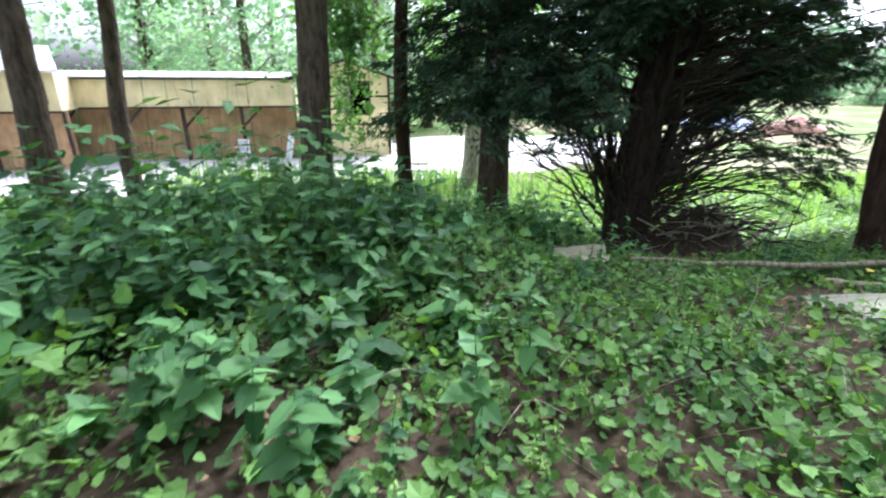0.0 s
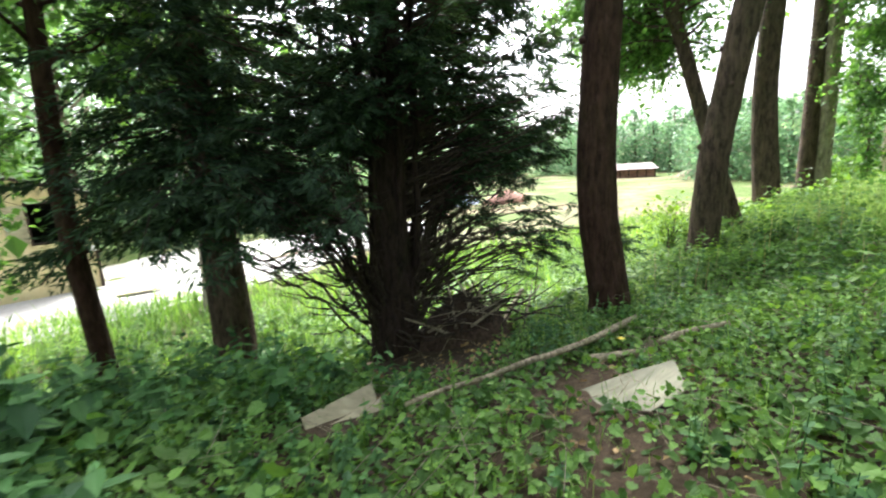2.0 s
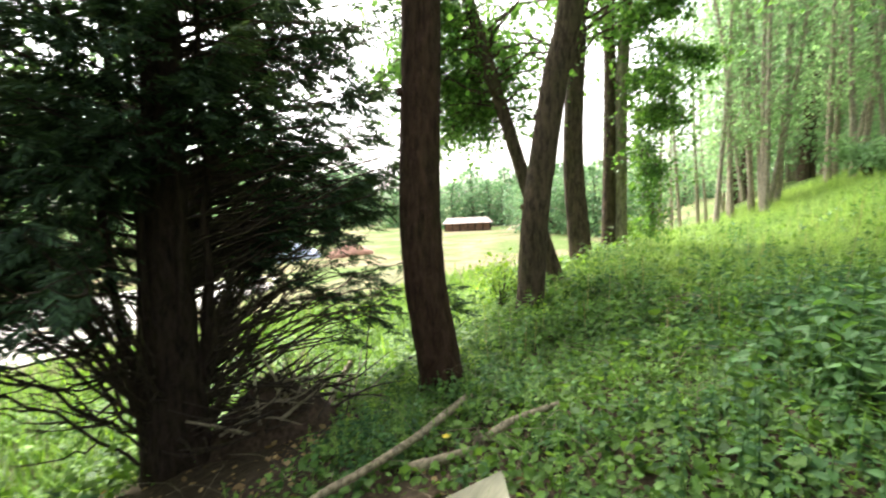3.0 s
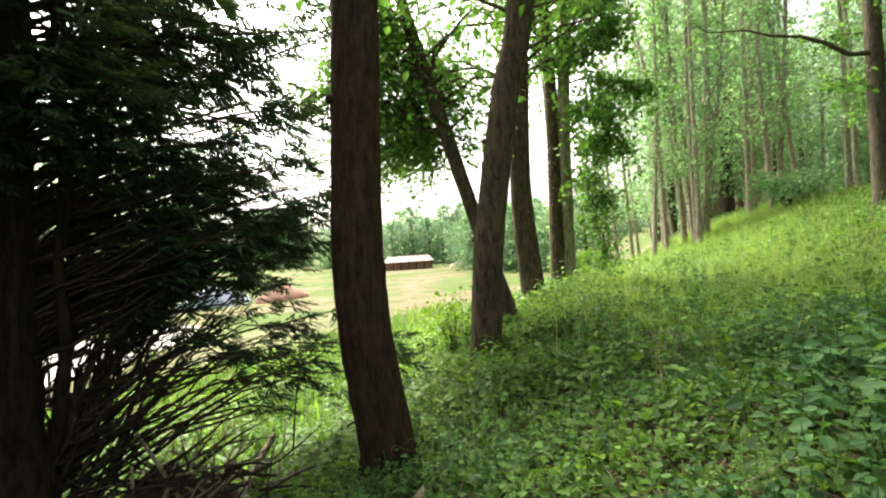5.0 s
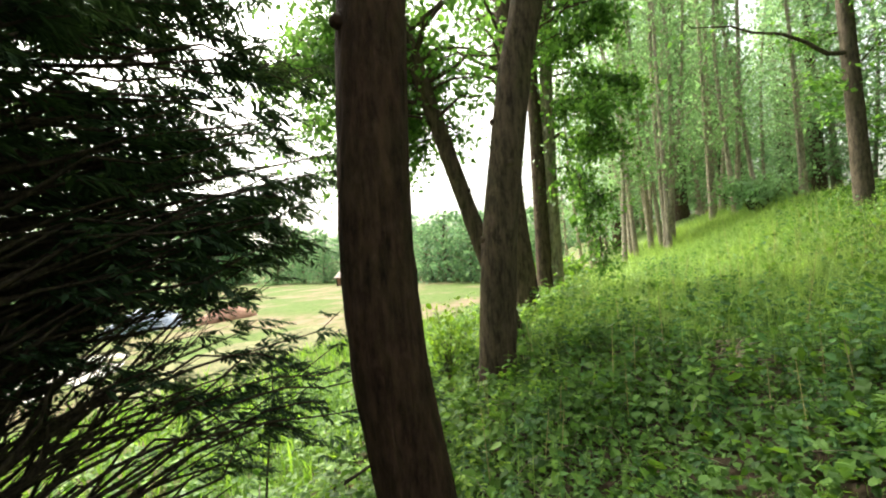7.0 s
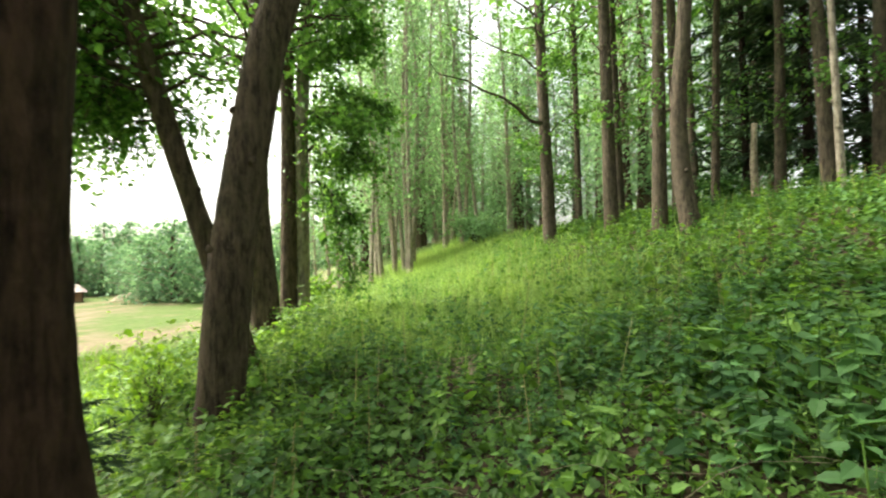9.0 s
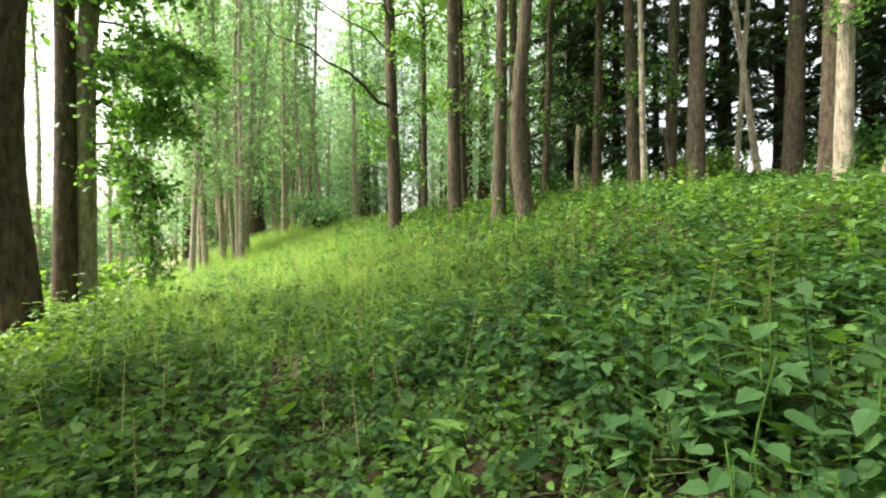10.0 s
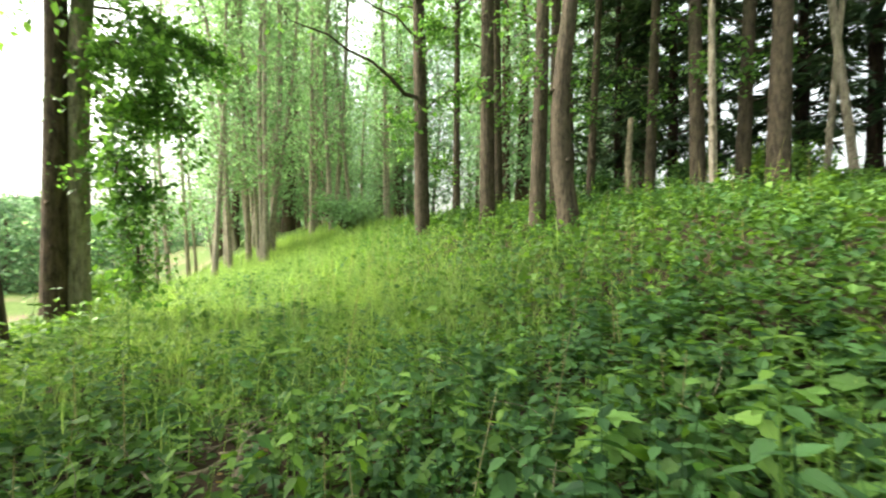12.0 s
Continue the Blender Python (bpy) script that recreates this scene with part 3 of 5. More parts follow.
build_tree("tree", on_ground(11.14, 6.87), [(10.75, 7.57, 2.26), (10.1, 8.52, 6.39)], 0.36, 9.5, M_BARK, "slanting brown tree trunk leaning over the meadow", leaf_mat=M_LEAF, seed=18, group="row of trees", flare=0.2,
           crowns=[high_crown(4.5, 9, 2.4, 34, 60, 0.11, 0.3)],
           sprays=[dict(a=(10.4, 8.1, 4.6), b=(10.6, 11.0, 4.4), twigs=34, per=44, leaf=0.1, hang=0.9), dict(a=(10.6, 7.8, 3.4), b=(11.4, 9.6, 4.4), twigs=26, per=40, leaf=0.1, hang=0.8), dict(a=(10.3, 8.4, 5.2), b=(8.6, 10.4, 4.6), twigs=34, per=40, leaf=0.1, hang=1.0),
                   dict(a=(10.2, 8.4, 5.6), b=(12.5, 9.6, 5.8), twigs=30, per=44, leaf=0.1, hang=0.9), dict(a=(10.1, 8.5, 6.0), b=(9.0, 9.0, 6.2), twigs=30, per=44, leaf=0.1, hang=0.9), dict(a=(10.2, 8.4, 5.4), b=(13.0, 10.5, 4.2), twigs=30, per=40, leaf=0.1, hang=0.8),
                   dict(a=(10.3, 8.3, 5.0), b=(10.6, 10.8, 3.2), twigs=34, per=50, leaf=0.075, hang=0.8), dict(a=(10.2, 8.4, 5.8), b=(9.7, 10.6, 5.8), twigs=34, per=50, leaf=0.075, hang=0.8), dict(a=(10.2, 8.4, 5.9), b=(11.2, 11.0, 6.4), twigs=34, per=50, leaf=0.075, hang=0.8),
                   dict(a=(10.1, 8.5, 6.2), b=(10.0, 10.4, 7.2), twigs=34, per=50, leaf=0.075, hang=0.8), dict(a=(10.4, 8.1, 4.4), b=(12.0, 10.2, 3.4), twigs=24, per=46, leaf=0.075, hang=0.7)]
           + [dict(a=(10.75 - 0.157 * (z - 2.26), 7.57 + 0.23 * (z - 2.26), z), b=b, twigs=24, per=18, leaf=0.085, hang=0.8, thick=0.02) for z, b in (
               (5.6, (9.2, 11.4, 5.2)), (6.2, (13.0, 9.0, 6.6)), (5.2, (12.6, 8.8, 5.4)), (4.6, (12.2, 8.5, 4.6)), (4.2, (12.6, 8.3, 3.8)), (4.2, (10.2, 9.9, 3.0)), (4.4, (11.0, 10.4, 3.0)), (4.6, (11.8, 10.8, 3.4)), (5.4, (9.8, 10.6, 5.4)), (5.6, (10.8, 11.2, 5.6)), (5.8, (12.4, 10.6, 6.0)), (5.9, (8.6, 10.6, 6.2)), (4.6, (10.2, 11.8, 3.9)), (5.0, (13.2, 11.4, 5.0)), (4.5, (12.2, 11.2, 3.4)),
               (3.6, (11.6, 9.4, 3.3)), (4.4, (11.2, 10.3, 4.2)), (4.8, (12.8, 9.9, 4.8)), (5.2, (11.6, 9.6, 5.4)), (5.6, (10.4, 10.2, 5.0)), (3.9, (10.6, 9.9, 3.7)),
               (5.0, (9.6, 10.4, 4.6)), (6.2, (11.4, 10.4, 6.6)), (5.8, (13.6, 9.4, 5.6)))])
build_tree("tree", on_ground(13.35, 7.4), [(13.3, 7.58, 2.77), (13.5, 7.5, 6.4)], 0.62, 14, M_BARK, BROWN, leaf_mat=M_LEAF, seed=19, group="row of trees", flare=0.4,
           crowns=[high_crown(6, 13, 3.2, 46)], sprays=[dict(a=(13.4, 7.5, 5.6), b=(12.6, 9.6, 5.0), twigs=14, per=24, hang=0.7)])
build_tree("tree", on_ground(15.85, 7.72), [(15.95, 7.66, 4.9), (15.95, 7.72, 8.1)], 0.44, 14, M_BARK, "brown tree stem growing beside a paler one", leaf_mat=M_LEAF, seed=20, group="row of trees", flare=0.3, crowns=[high_crown(7, 13, 2.8, 36)])
build_tree("tree", on_ground(16.1, 7.45), [(16.05, 7.35, 4.9), (16.15, 7.15, 8.1)], 0.44, 14, M_BARK_PALE, "pale grey tree stem with drooping leafy boughs", leaf_mat=M_LEAF, seed=21, group="row of trees", flare=0.3,
           crowns=[high_crown(7, 13, 2.8, 36)],
           sprays=[dict(a=(16.1, 7.3, 5.2), b=(14.6, 5.6, 4.6), thick=0.06, twigs=34, per=52, leaf=0.11, hang=0.8), dict(a=(16.1, 7.3, 4.2), b=(14.5, 5.2, 3.6), thick=0.06, twigs=32, per=50, leaf=0.11, hang=0.8), dict(a=(16.1, 7.3, 6.6), b=(14.8, 5.4, 6.8), thick=0.06, twigs=34, per=52, leaf=0.11, hang=0.8), dict(a=(16.1, 7.3, 3.4), b=(14.6, 5.8, 2.4), twigs=30, per=46, leaf=0.1, hang=0.7),
                   dict(a=(15.1, 6.4, 2.9), b=(14.4, 5.9, 1.2), twigs=24, per=34, hang=0.5, wide=0.3), dict(a=(14.4, 5.9, 1.4), b=(14.3, 5.8, 0.6), twigs=16, per=30, hang=0.3, wide=0.3), dict(a=(16.1, 7.2, 7.6), b=(14.8, 5.0, 8.0), twigs=30, per=44, leaf=0.11, hang=0.8), dict(a=(16.1, 7.2, 6.0), b=(16.8, 5.0, 5.6), twigs=32, per=50, leaf=0.11, hang=0.8)])


# ---- dark conifers with hanging sprays ----
def frond_cloud(starts, ends, g, per=24, size=0.12, spread=0.09, droop=0.35):
    """Flat drooping sprays of scale leaves round thin branches."""
    pos, yaw = [], []
    for a, b in zip(starts, ends):
        m = int(per * g.uniform(0.6, 1.4))
        d = b - a
        q = a + d * g.uniform(0.05, 1.1, m)[:, None] + g.normal(0, 1, (m, 3)) * np.array([spread, spread, spread * 0.35])
        pos.append(q)
        yaw.append(np.full(m, math.atan2(-d[0], d[1])) + g.normal(0, 0.6, m))
    pos, yaw = np.concatenate(pos), np.concatenate(yaw)
    n = len(pos)
    return scatter(NEEDLE, pos, yaw, g.normal(-droop, 0.35, n), g.normal(0, 0.7, n), size * g.lognormal(0, 0.3, n))


def conifer(name, base, dia, height, z0, reach, boughs, label, seed, sag=0.25, per=24, size=0.13, twigs=7, lean=(0, 0), group="", side=None, bark=M_BARK_YEW, skew=1.0):
    g = np.random.default_rng(seed)
    root = thing(name, base, label, "conifer", group)
    axis = spline([(0, 0, 0), (lean[0] * 0.5, lean[1] * 0.5, height * 0.5), (lean[0], lean[1], height)], 20)
    fine = axis.copy()
    fine[0, 2] -= 0.25
    part("trunk", tube(fine, dia / 2 * np.linspace(1, 0.15, 20), 14, 0.06, 0.4, seed), bark, root, smooth=True)
    wood, starts, ends = [], [], []
    for k in range(boughs):
        h = z0 + (height - z0) * ((k + g.uniform()) / boughs) ** skew
        a = k * 2.4 + g.uniform(-0.4, 0.4)
        if side is not None and g.uniform() < side[1]:
            a = side[0] + g.normal(0, 0.7)
        d = reach * (1.0 - 0.6 * (h - z0) / (height - z0)) * g.uniform(0.55, 1.1)
        p0 = axis_at(axis, h)
        p1 = p0 + np.array([math.cos(a) * d, math.sin(a) * d, -sag * d + 0.1])
        lp = limb_points(p0, p1, 0.18 * d, g, 6)
        wood.append(tube(lp, np.linspace(0.022, 0.005, 6) * (0.5 + 0.5 * d), 3))
        for _ in range(twigs):
            s = g.uniform(0.2, 1.0)
            q = np.array([np.interp(s, np.linspace(0, 1, 6), lp[:, i]) for i in range(3)])
            aa = a + g.normal(0, 0.9)
            ln = g.uniform(0.25, 0.6) * (0.4 + 0.3 * d)
            e = q + np.array([math.cos(aa) * ln, math.sin(aa) * ln, -0.18 * ln - 0.05])
            starts.append(q), ends.append(e)
    part("branchwork", joined(wood), M_TWIG, root, smooth=True)["kind"] = "stuff"
    part("crown", frond_cloud(starts, ends, g, per, size), M_CONIFER, root, "dark green drooping needle sprays")
    return root


conifer("conifer_tree", on_ground(0.93, 8.65), 0.66, 10, 2.5, 2.1, 190, "dark conifer with dense drooping foliage above a bare brown trunk", 31, sag=0.3, per=40, size=0.125, twigs=10, bark=M_BARK, skew=1.45)


def frond_shape():
    """A flat feathery spray of unit length: leaflets in pairs along a drooping rib."""
    g = np.random.default_rng(2)
    n = 15
    t = np.linspace(0.06, 0.98, n)
    pos = np.concatenate([np.stack([0 * t, t, -0.22 * t * t], -1)] * 2)
    yaw = np.concatenate([np.full(n, 0.85), np.full(n, -0.85)]) * g.uniform(0.6, 1.15, 2 * n)
    size = np.concatenate([0.42 - 0.26 * t] * 2) * g.uniform(0.75, 1.2, 2 * n)
    wide = (NEEDLE[0] * np.array([1.0, 1, 1]), NEEDLE[1])
    return scatter(wide, pos, yaw, g.normal(-0.25, 0.2, 2 * n), g.normal(0, 0.35, 2 * n), size)


FROND = frond_shape()


def frond_plates(places, g):
    """Fronds joined: each place is (point, heading, length)."""
    p = np.array([q[0] for q in places])
    yaw = np.array([q[1] for q in places]) - math.pi / 2
    ln = np.array([q[2] for q in places])
    n = len(p)
    return scatter(FROND, p, yaw, g.normal(-0.08, 0.22, n), g.normal(0, 0.3, n), ln)


def along(lp, s):
    return np.array([np.interp(s, np.linspace(0, 1, len(lp)), lp[:, i]) for i in range(3)])


def yew(base):
    """A many-stemmed dark cypress: one thick stem, bare branches that sweep out and up, and plates of hanging sprays above."""
    g = np.random.default_rng(41)
    root = thing("cypress_tree", base, "large dark cypress with many bare upswept branches", "conifer")
    main = spline([(0, 0, -0.25), (0.0, 0.0, 1.2), (0.08, -0.03, 3.0), (0.25, -0.1, 6.0), (0.3, -0.1, 10.0)], 26)
    part("trunk", tube(main, np.interp(np.linspace(0, 1, 26), [0, 0.3, 1], [0.42, 0.34, 0.1]), 20, 0.09, 0.5, 41), M_BARK_YEW, root, smooth=True)
    for k in range(6):
        a = k * 1.1 + 0.4
        c, s = math.cos(a), math.sin(a)
        w = g.uniform(0.6, 1.3)
        p = spline([(0.15 * c, 0.15 * s, 0.1), (0.35 * w * c, 0.35 * w * s, 1.2), (0.5 * w * c + 0.1, 0.6 * w * s, 2.8), (0.7 * w * c, 0.9 * w * s, 6.0)], 18)
        p[2:] += g.normal(0, 0.025, (16, 3))
        part("stem", tube(p, np.linspace(0.085, 0.03, 18), 9, 0.05, 0, 50 + k), M_BARK_YEW, root, smooth=True)
    fronds = []

    def plate(lp, a, s0, count, length):
        for _ in range(count):
            s = g.uniform(s0, 1.0)
            fronds.append((along(lp, s) + g.normal(0, 0.05, 3), a + g.normal(0, 0.75), length * g.uniform(0.7, 1.25)))

    # bare limbs that rise out of the foot like a vase, forking as they go
    for k in range(60):
        a = g.uniform(-0.3, 1.0) if k % 5 < 3 else g.uniform(1.7, 4.1)
        z0 = g.uniform(0.05, 1.0)
        length = g.uniform(1.2, 3.2) * (1.0 if k % 5 < 3 else 0.75)
        rise = g.uniform(1.7, 3.1)
        d = np.array([math.cos(a), math.sin(a), 0])
        turn = g.normal(0, 0.16)
        side = np.array([-d[1], d[0], 0]) * (abs(turn) if a < 0.15 else turn)
        up = np.array([0, 0, 1.0])
        lp = spline([axis_at(main, z0) + d * 0.2, d * 0.3 * length + up * (z0 + 0.25 * rise), (d + side) * 0.62 * length + up * (z0 + 0.68 * rise), (d + 1.4 * side) * length + up * (z0 + rise)], 14)
        lp[2:-1] += g.normal(0, 0.03, (11, 3))
        thick = g.uniform(0.018, 0.042)
        wood = [tube(lp, np.linspace(thick, 0.006, 14), 6)]
        for _ in range(6):
            s = g.uniform(0.3, 0.92)
            q = along(lp, s)
            aa = a + g.choice([-1, 1]) * g.uniform(0.15, 0.6)
            ln = length * g.uniform(0.2, 0.38)
            e = q + np.array([math.cos(aa) * ln, math.sin(aa) * ln, ln * g.uniform(0.1, 0.75)])
            if e[1] < -1.0 and e[0] > 1.6:
                continue
            tp = limb_points(q, e, -0.05, g, 6)
            wood.append(tube(tp, np.linspace(thick * 0.5, 0.004, 6), 4))
            for _ in range(3):
                q2 = along(tp, g.uniform(0.4, 1.0))
                ab = aa + g.normal(0, 0.6)
                l2 = g.uniform(0.2, 0.45)
                t2 = limb_points(q2, q2 + np.array([math.cos(ab) * l2, math.sin(ab) * l2, l2 * g.uniform(-0.1, 0.6)]), 0.0, g, 3)
                wood.append(tube(t2, np.array([0.006, 0.004, 0.002]), 3))
            if e[2] > 2.45 + g.normal(0, 0.3):
                plate(tp, aa, 0.55, 3, 0.32)
        if lp[-1][2] > 2.3 + g.normal(0, 0.3):
            plate(lp, a, 0.8, 5, 0.38)
        part("branch", joined(wood), M_TWIG, root, smooth=True)
    # low limbs that arch over and droop, tufted at their ends
    for k in range(14):
        a, d, z0 = g.uniform(-0.22, 0.45), g.uniform(2.4, 3.7), g.uniform(0.5, 1.2)
        c, s_ = math.cos(a), math.sin(a)
        lp = spline([axis_at(main, z0), (0.4 * d * c, 0.4 * d * s_, z0 + g.uniform(0.5, 1.0)), (0.75 * d * c, 0.75 * d * s_, z0 + g.uniform(0.4, 1.0)), (d * c, d * s_, z0 + g.uniform(-0.2, 0.9))], 12)
        lp[1:-1] += g.normal(0, 0.03, (10, 3))
        part("branch", tube(lp, np.linspace(0.024, 0.004, 12), 5), M_TWIG, root, smooth=True)
        plate(lp, a, 0.68, 9, 0.3)
    # leafy boughs in layers: a low skirt, a thin gap above it, then the dense top
    wood = []
    for k in range(440):
        kind = k % 8
        if kind < 2:
            a, h, d = g.uniform(-0.5, 1.0), g.uniform(2.95, 4.1), g.uniform(1.6, 3.6)
        elif kind in (2, 6):
            a, h, d = g.uniform(-0.12, 0.9), g.uniform(3.6, 7.2), g.uniform(2.2, 4.8)
        elif kind == 3:
            a, h, d = g.uniform(1.4, 4.2), g.uniform(2.7, 5.0), g.uniform(1.0, 2.7)
        elif kind == 7:
            a, h, d = g.uniform(2.2, 5.6), g.uniform(3.6, 8.0), g.uniform(0.7, 2.2)
        else:
            a, h, d = g.uniform(0, 6.283), g.uniform(4.0, 9.0), g.uniform(0.7, 2.4)
        if math.sin(a) < -0.55:
            d, h = min(d, 1.7), max(h, 3.6)
        elif a < -0.2:
            d = min(d, 2.7)
        p1 = np.array([math.cos(a) * d, math.sin(a) * d, h])
        lp = limb_points(axis_at(main, max(0.8, h - 0.35 * d)), p1, 0.1, g, 6)
        wood.append(tube(lp, np.linspace(0.024, 0.005, 6), 4))
        plate(lp, a, 0.35 if kind > 2 else 0.55, (3, 3, 11, 8, 9, 9, 11, 20)[kind], 0.4)
    # thin boughs one above the other where the tree reaches farthest east
    for k in range(34):
        a, d, h = g.uniform(-0.14, 0.2), g.uniform(3.0, 4.2), 1.2 + 4.6 * (k + g.uniform()) / 34
        lp = limb_points(axis_at(main, max(0.5, h - 0.25 * d)), (d * math.cos(a), d * math.sin(a), h), 0.12, g, 7)
        wood.append(tube(lp, np.linspace(0.02, 0.004, 7), 4))
        plate(lp, a, 0.66, 10, 0.36)
    # long low branches whose tips reach past the neighbouring trunk
    for k in range(3):
        a, d = -0.26 + 0.06 * k, g.uniform(4.5, 5.0)
        lp = spline([axis_at(main, 1.0 + 0.15 * k), (0.5 * d * math.cos(a), 0.5 * d * math.sin(a), 1.55 + 0.15 * k), (d * math.cos(a), d * math.sin(a), 1.2 + 0.18 * k)], 10)
        lp[1:-1] += g.normal(0, 0.06, (8, 3))
        part("branch", tube(spline(lp, 24), np.linspace(0.018, 0.003, 24), 5), M_TWIG, root, smooth=True)
        plate(lp, a, 0.72, 26, 0.27)
    part("branchwork", joined(wood), M_TWIG, root, smooth=True)["kind"] = "stuff"
    part("crown", frond_plates(fronds, g), M_CONIFER, root, "dark hanging scale-leaf sprays")
    return root


yew(on_ground(3.28, 7.9))

# ---- tall bare trunks up the bank ----
BANK_TREES = [
    # x, y, top x, top y, top z, diameter, kind
    (19.67, -0.2, 19.7, -0.08, 8.9, 0.48, "leafy"), (17.66, -1.57, 17.66, -1.55, 8.3, 0.46, "poplar"), (20.32, -2.98, 20.34, -2.92, 9.8, 0.36, "poplar"),
    (15.85, -2.15, 15.79, -2.27, 7.6, 0.42, "poplar"), (17.74, -3.71, 17.74, -3.71, 8.9, 0.36, "poplar"), (14.36, -2.16, 14.4, -2.1, 7.0, 0.47, "bent"),
    (18.92, -5.62, 18.77, -5.85, 9.8, 0.28, "poplar"), (17.87, -7.07, 17.76, -7.2, 9.7, 0.34, "poplar"), (13.59, -5.12, 13.64, -5.07, 7.3, 0.17, "pale"),
    (14.85, -5.97, 14.93, -5.88, 8.1, 0.38, "poplar"), (14.55, -6.98, 14.44, -7.08, 8.2, 0.36, "poplar"), (13.09, -6.27, 13.03, -6.32, 7.35, 0.48, "poplar"),
    (13.18, -8.72, 13.65, -8.38, 8.1, 0.2, "pale"), (13.63, -8.39, 13.37, -8.59, 8.0, 0.15, "pale"), (12.59, -9.11, 12.47, -9.18, 7.8, 0.5, "poplar"),
    (10.46, -6.88, 10.39, -6.92, 6.3, 0.42, "poplar"), (9.98, -6.46, 9.93, -6.49, 6.0, 0.34, "pale"), (8.83, -6.77, 8.75, -6.8, 5.5, 0.56, "poplar"),
    (6.4, -7.2, 6.4, -7.3, 6.0, 0.45, "poplar"), (21.5, -6.5, 21.5, -6.4, 9.0, 0.34, "poplar"), (23.5, -2.5, 23.4, -2.5, 9.0, 0.32, "poplar"),
]
for k, (x, y, tx, ty, tz, dia, kind) in enumerate(BANK_TREES):
    foot = on_ground(x, y)
    marks = [(x + (tx - x) * 0.4, y + (ty - y) * 0.4, foot[2] + (tz - foot[2]) * 0.4), (tx, ty, tz)]
    if kind == "bent":
        marks = [(x + 0.16, y + 0.1, foot[2] + 1.4), (x + 0.1, y + 0.16, foot[2] + 3.1), (tx - 0.08, ty - 0.05, tz)]
    sprays = []
    if kind == "leafy":
        sprays = [dict(a=(x, y, z), b=(x + 1.6 * math.cos(a), y + 1.6 * math.sin(a), z + 0.5), twigs=12, per=22, leaf=0.12, hang=0.8) for z, a in ((4.2, 0), (4.8, 2.1), (5.6, 4.2), (6.4, 1.0), (7.2, 3.1), (8.0, 5.2), (3.7, 5.5))]
        sprays += [dict(a=(x, y, 5.9), b=(17.1, 3.9, 7.1), twigs=5, per=8, hang=0.3, thick=0.075), dict(a=(x, y, 7.6), b=(17.5, 3.5, 8.4), twigs=6, per=10, hang=0.3, thick=0.04)]
    elif k in (1, 2, 3, 6, 7, 9, 10, 4, 15):
        sprays = [dict(a=(x, y, z), b=(x + 1.2 * math.cos(a), y + 1.2 * math.sin(a), z + 0.2), twigs=8, per=18, leaf=0.1, hang=0.7) for z, a in ((5.3, 2.5), (6.0, 4.4), (6.8, 1.0))]
    build_tree("tree", foot, marks, dia, 15 if kind != "pale" else 11, M_BARK_PALE if kind == "pale" else M_BARK_POPLAR,
               {"pale": "thin pale bare tree stem on the bank", "leafy": "grey tree with leafy shoots and a long bare bough", "bent": "grey tree with a swept, curved trunk on the bank"}.get(kind, "straight grey-brown tree trunk on the nettle bank"),
               group="trees on the bank", leaf_mat=M_LEAF, seed=100 + k, sides=14, flare=0.25, knots=3, stubs=1 if kind == "poplar" else 0,
               crowns=[high_crown(7.5, 14, 2.4, 30, 46, 0.17)] if kind != "pale" else [high_crown(7, 10.5, 1.5, 14, 36, 0.15)], sprays=sprays)

stub = thing("dead_stump", on_ground(16.65, -5.38), "thin pale broken dead tree stub", "dead tree")
part("trunk", capped(spline([(0, 0, -0.2), (0, 0.02, 1.2), (-0.02, -0.03, 2.45)], 10), np.linspace(0.11, 0.07, 10), 9, 0.06), M_DEADWOOD, stub, smooth=True)
leaner = thing("dead_log", on_ground(9.49, -6.59), "pale bark-stripped log leaning out of nettles", "log")
part("log", capped(spline([(0.05, 0.02, -0.2), (-0.12, -0.05, 0.45), (-0.28, -0.12, 0.9)], 10), np.linspace(0.1, 0.08, 10), 10, 0.05), M_DEADWOOD, leaner, smooth=True)

# dark conifers behind the bank's crest
for k, (x, y, dia, h) in enumerate([(19.7, -9.6, 0.6, 15), (21.5, -8.6, 0.55, 15), (17.0, -12.2, 0.6, 15), (15.2, -12.6, 0.65, 16), (13.0, -13.2, 0.6, 15), (11.3, -12.6, 0.65, 16), (9.0, -12.4, 0.6, 15), (7.0, -11.5, 0.6, 15), (23.6, -11.5, 0.6, 15), (18.6, -14.5, 0.6, 16), (14.0, -15.5, 0.6, 16), (10.2, -15.0, 0.6, 16), (22.0, -14.0, 0.6, 15)]):
    conifer("conifer_tree", on_ground(x, y), 0.65 * dia, h, 1.5, 2.7, 96, "tall dark conifer on the crest of the bank", 60 + k, sag=0.25, per=14, size=0.36, twigs=6, group="conifers on the crest")


# ---- woods in the distance ----
def poplar(seed, height, label):
    g = np.random.default_rng(seed)
    axis = spline([(0, 0, 0), (g.normal(0, 0.2), g.normal(0, 0.2), height * 0.5), (g.normal(0, 0.4), g.normal(0, 0.4), height)], 14)
    root = thing("poplar_tree", (0, 0, 0), label, "tree", "poplar wood")
    fine = axis.copy()
    fine[0, 2] -= 0.3
    part("trunk", tube(fine, np.linspace(0.13, 0.03, 14), 9, 0.05, 0.2, seed), M_BARK_PALE, root, smooth=True)
    w, lv = crown(axis, 3.4, height, 1.6, 40, 52, 0.13, g, sag=-0.35, spread=0.75, form="column", thick=0.03)
    part("branchwork", w, M_BARK_PALE, root, smooth=True)["kind"] = "stuff"
    part("crown", lv, M_LEAF_HAZED, root, "airy leaves hazed to light green")
    return root


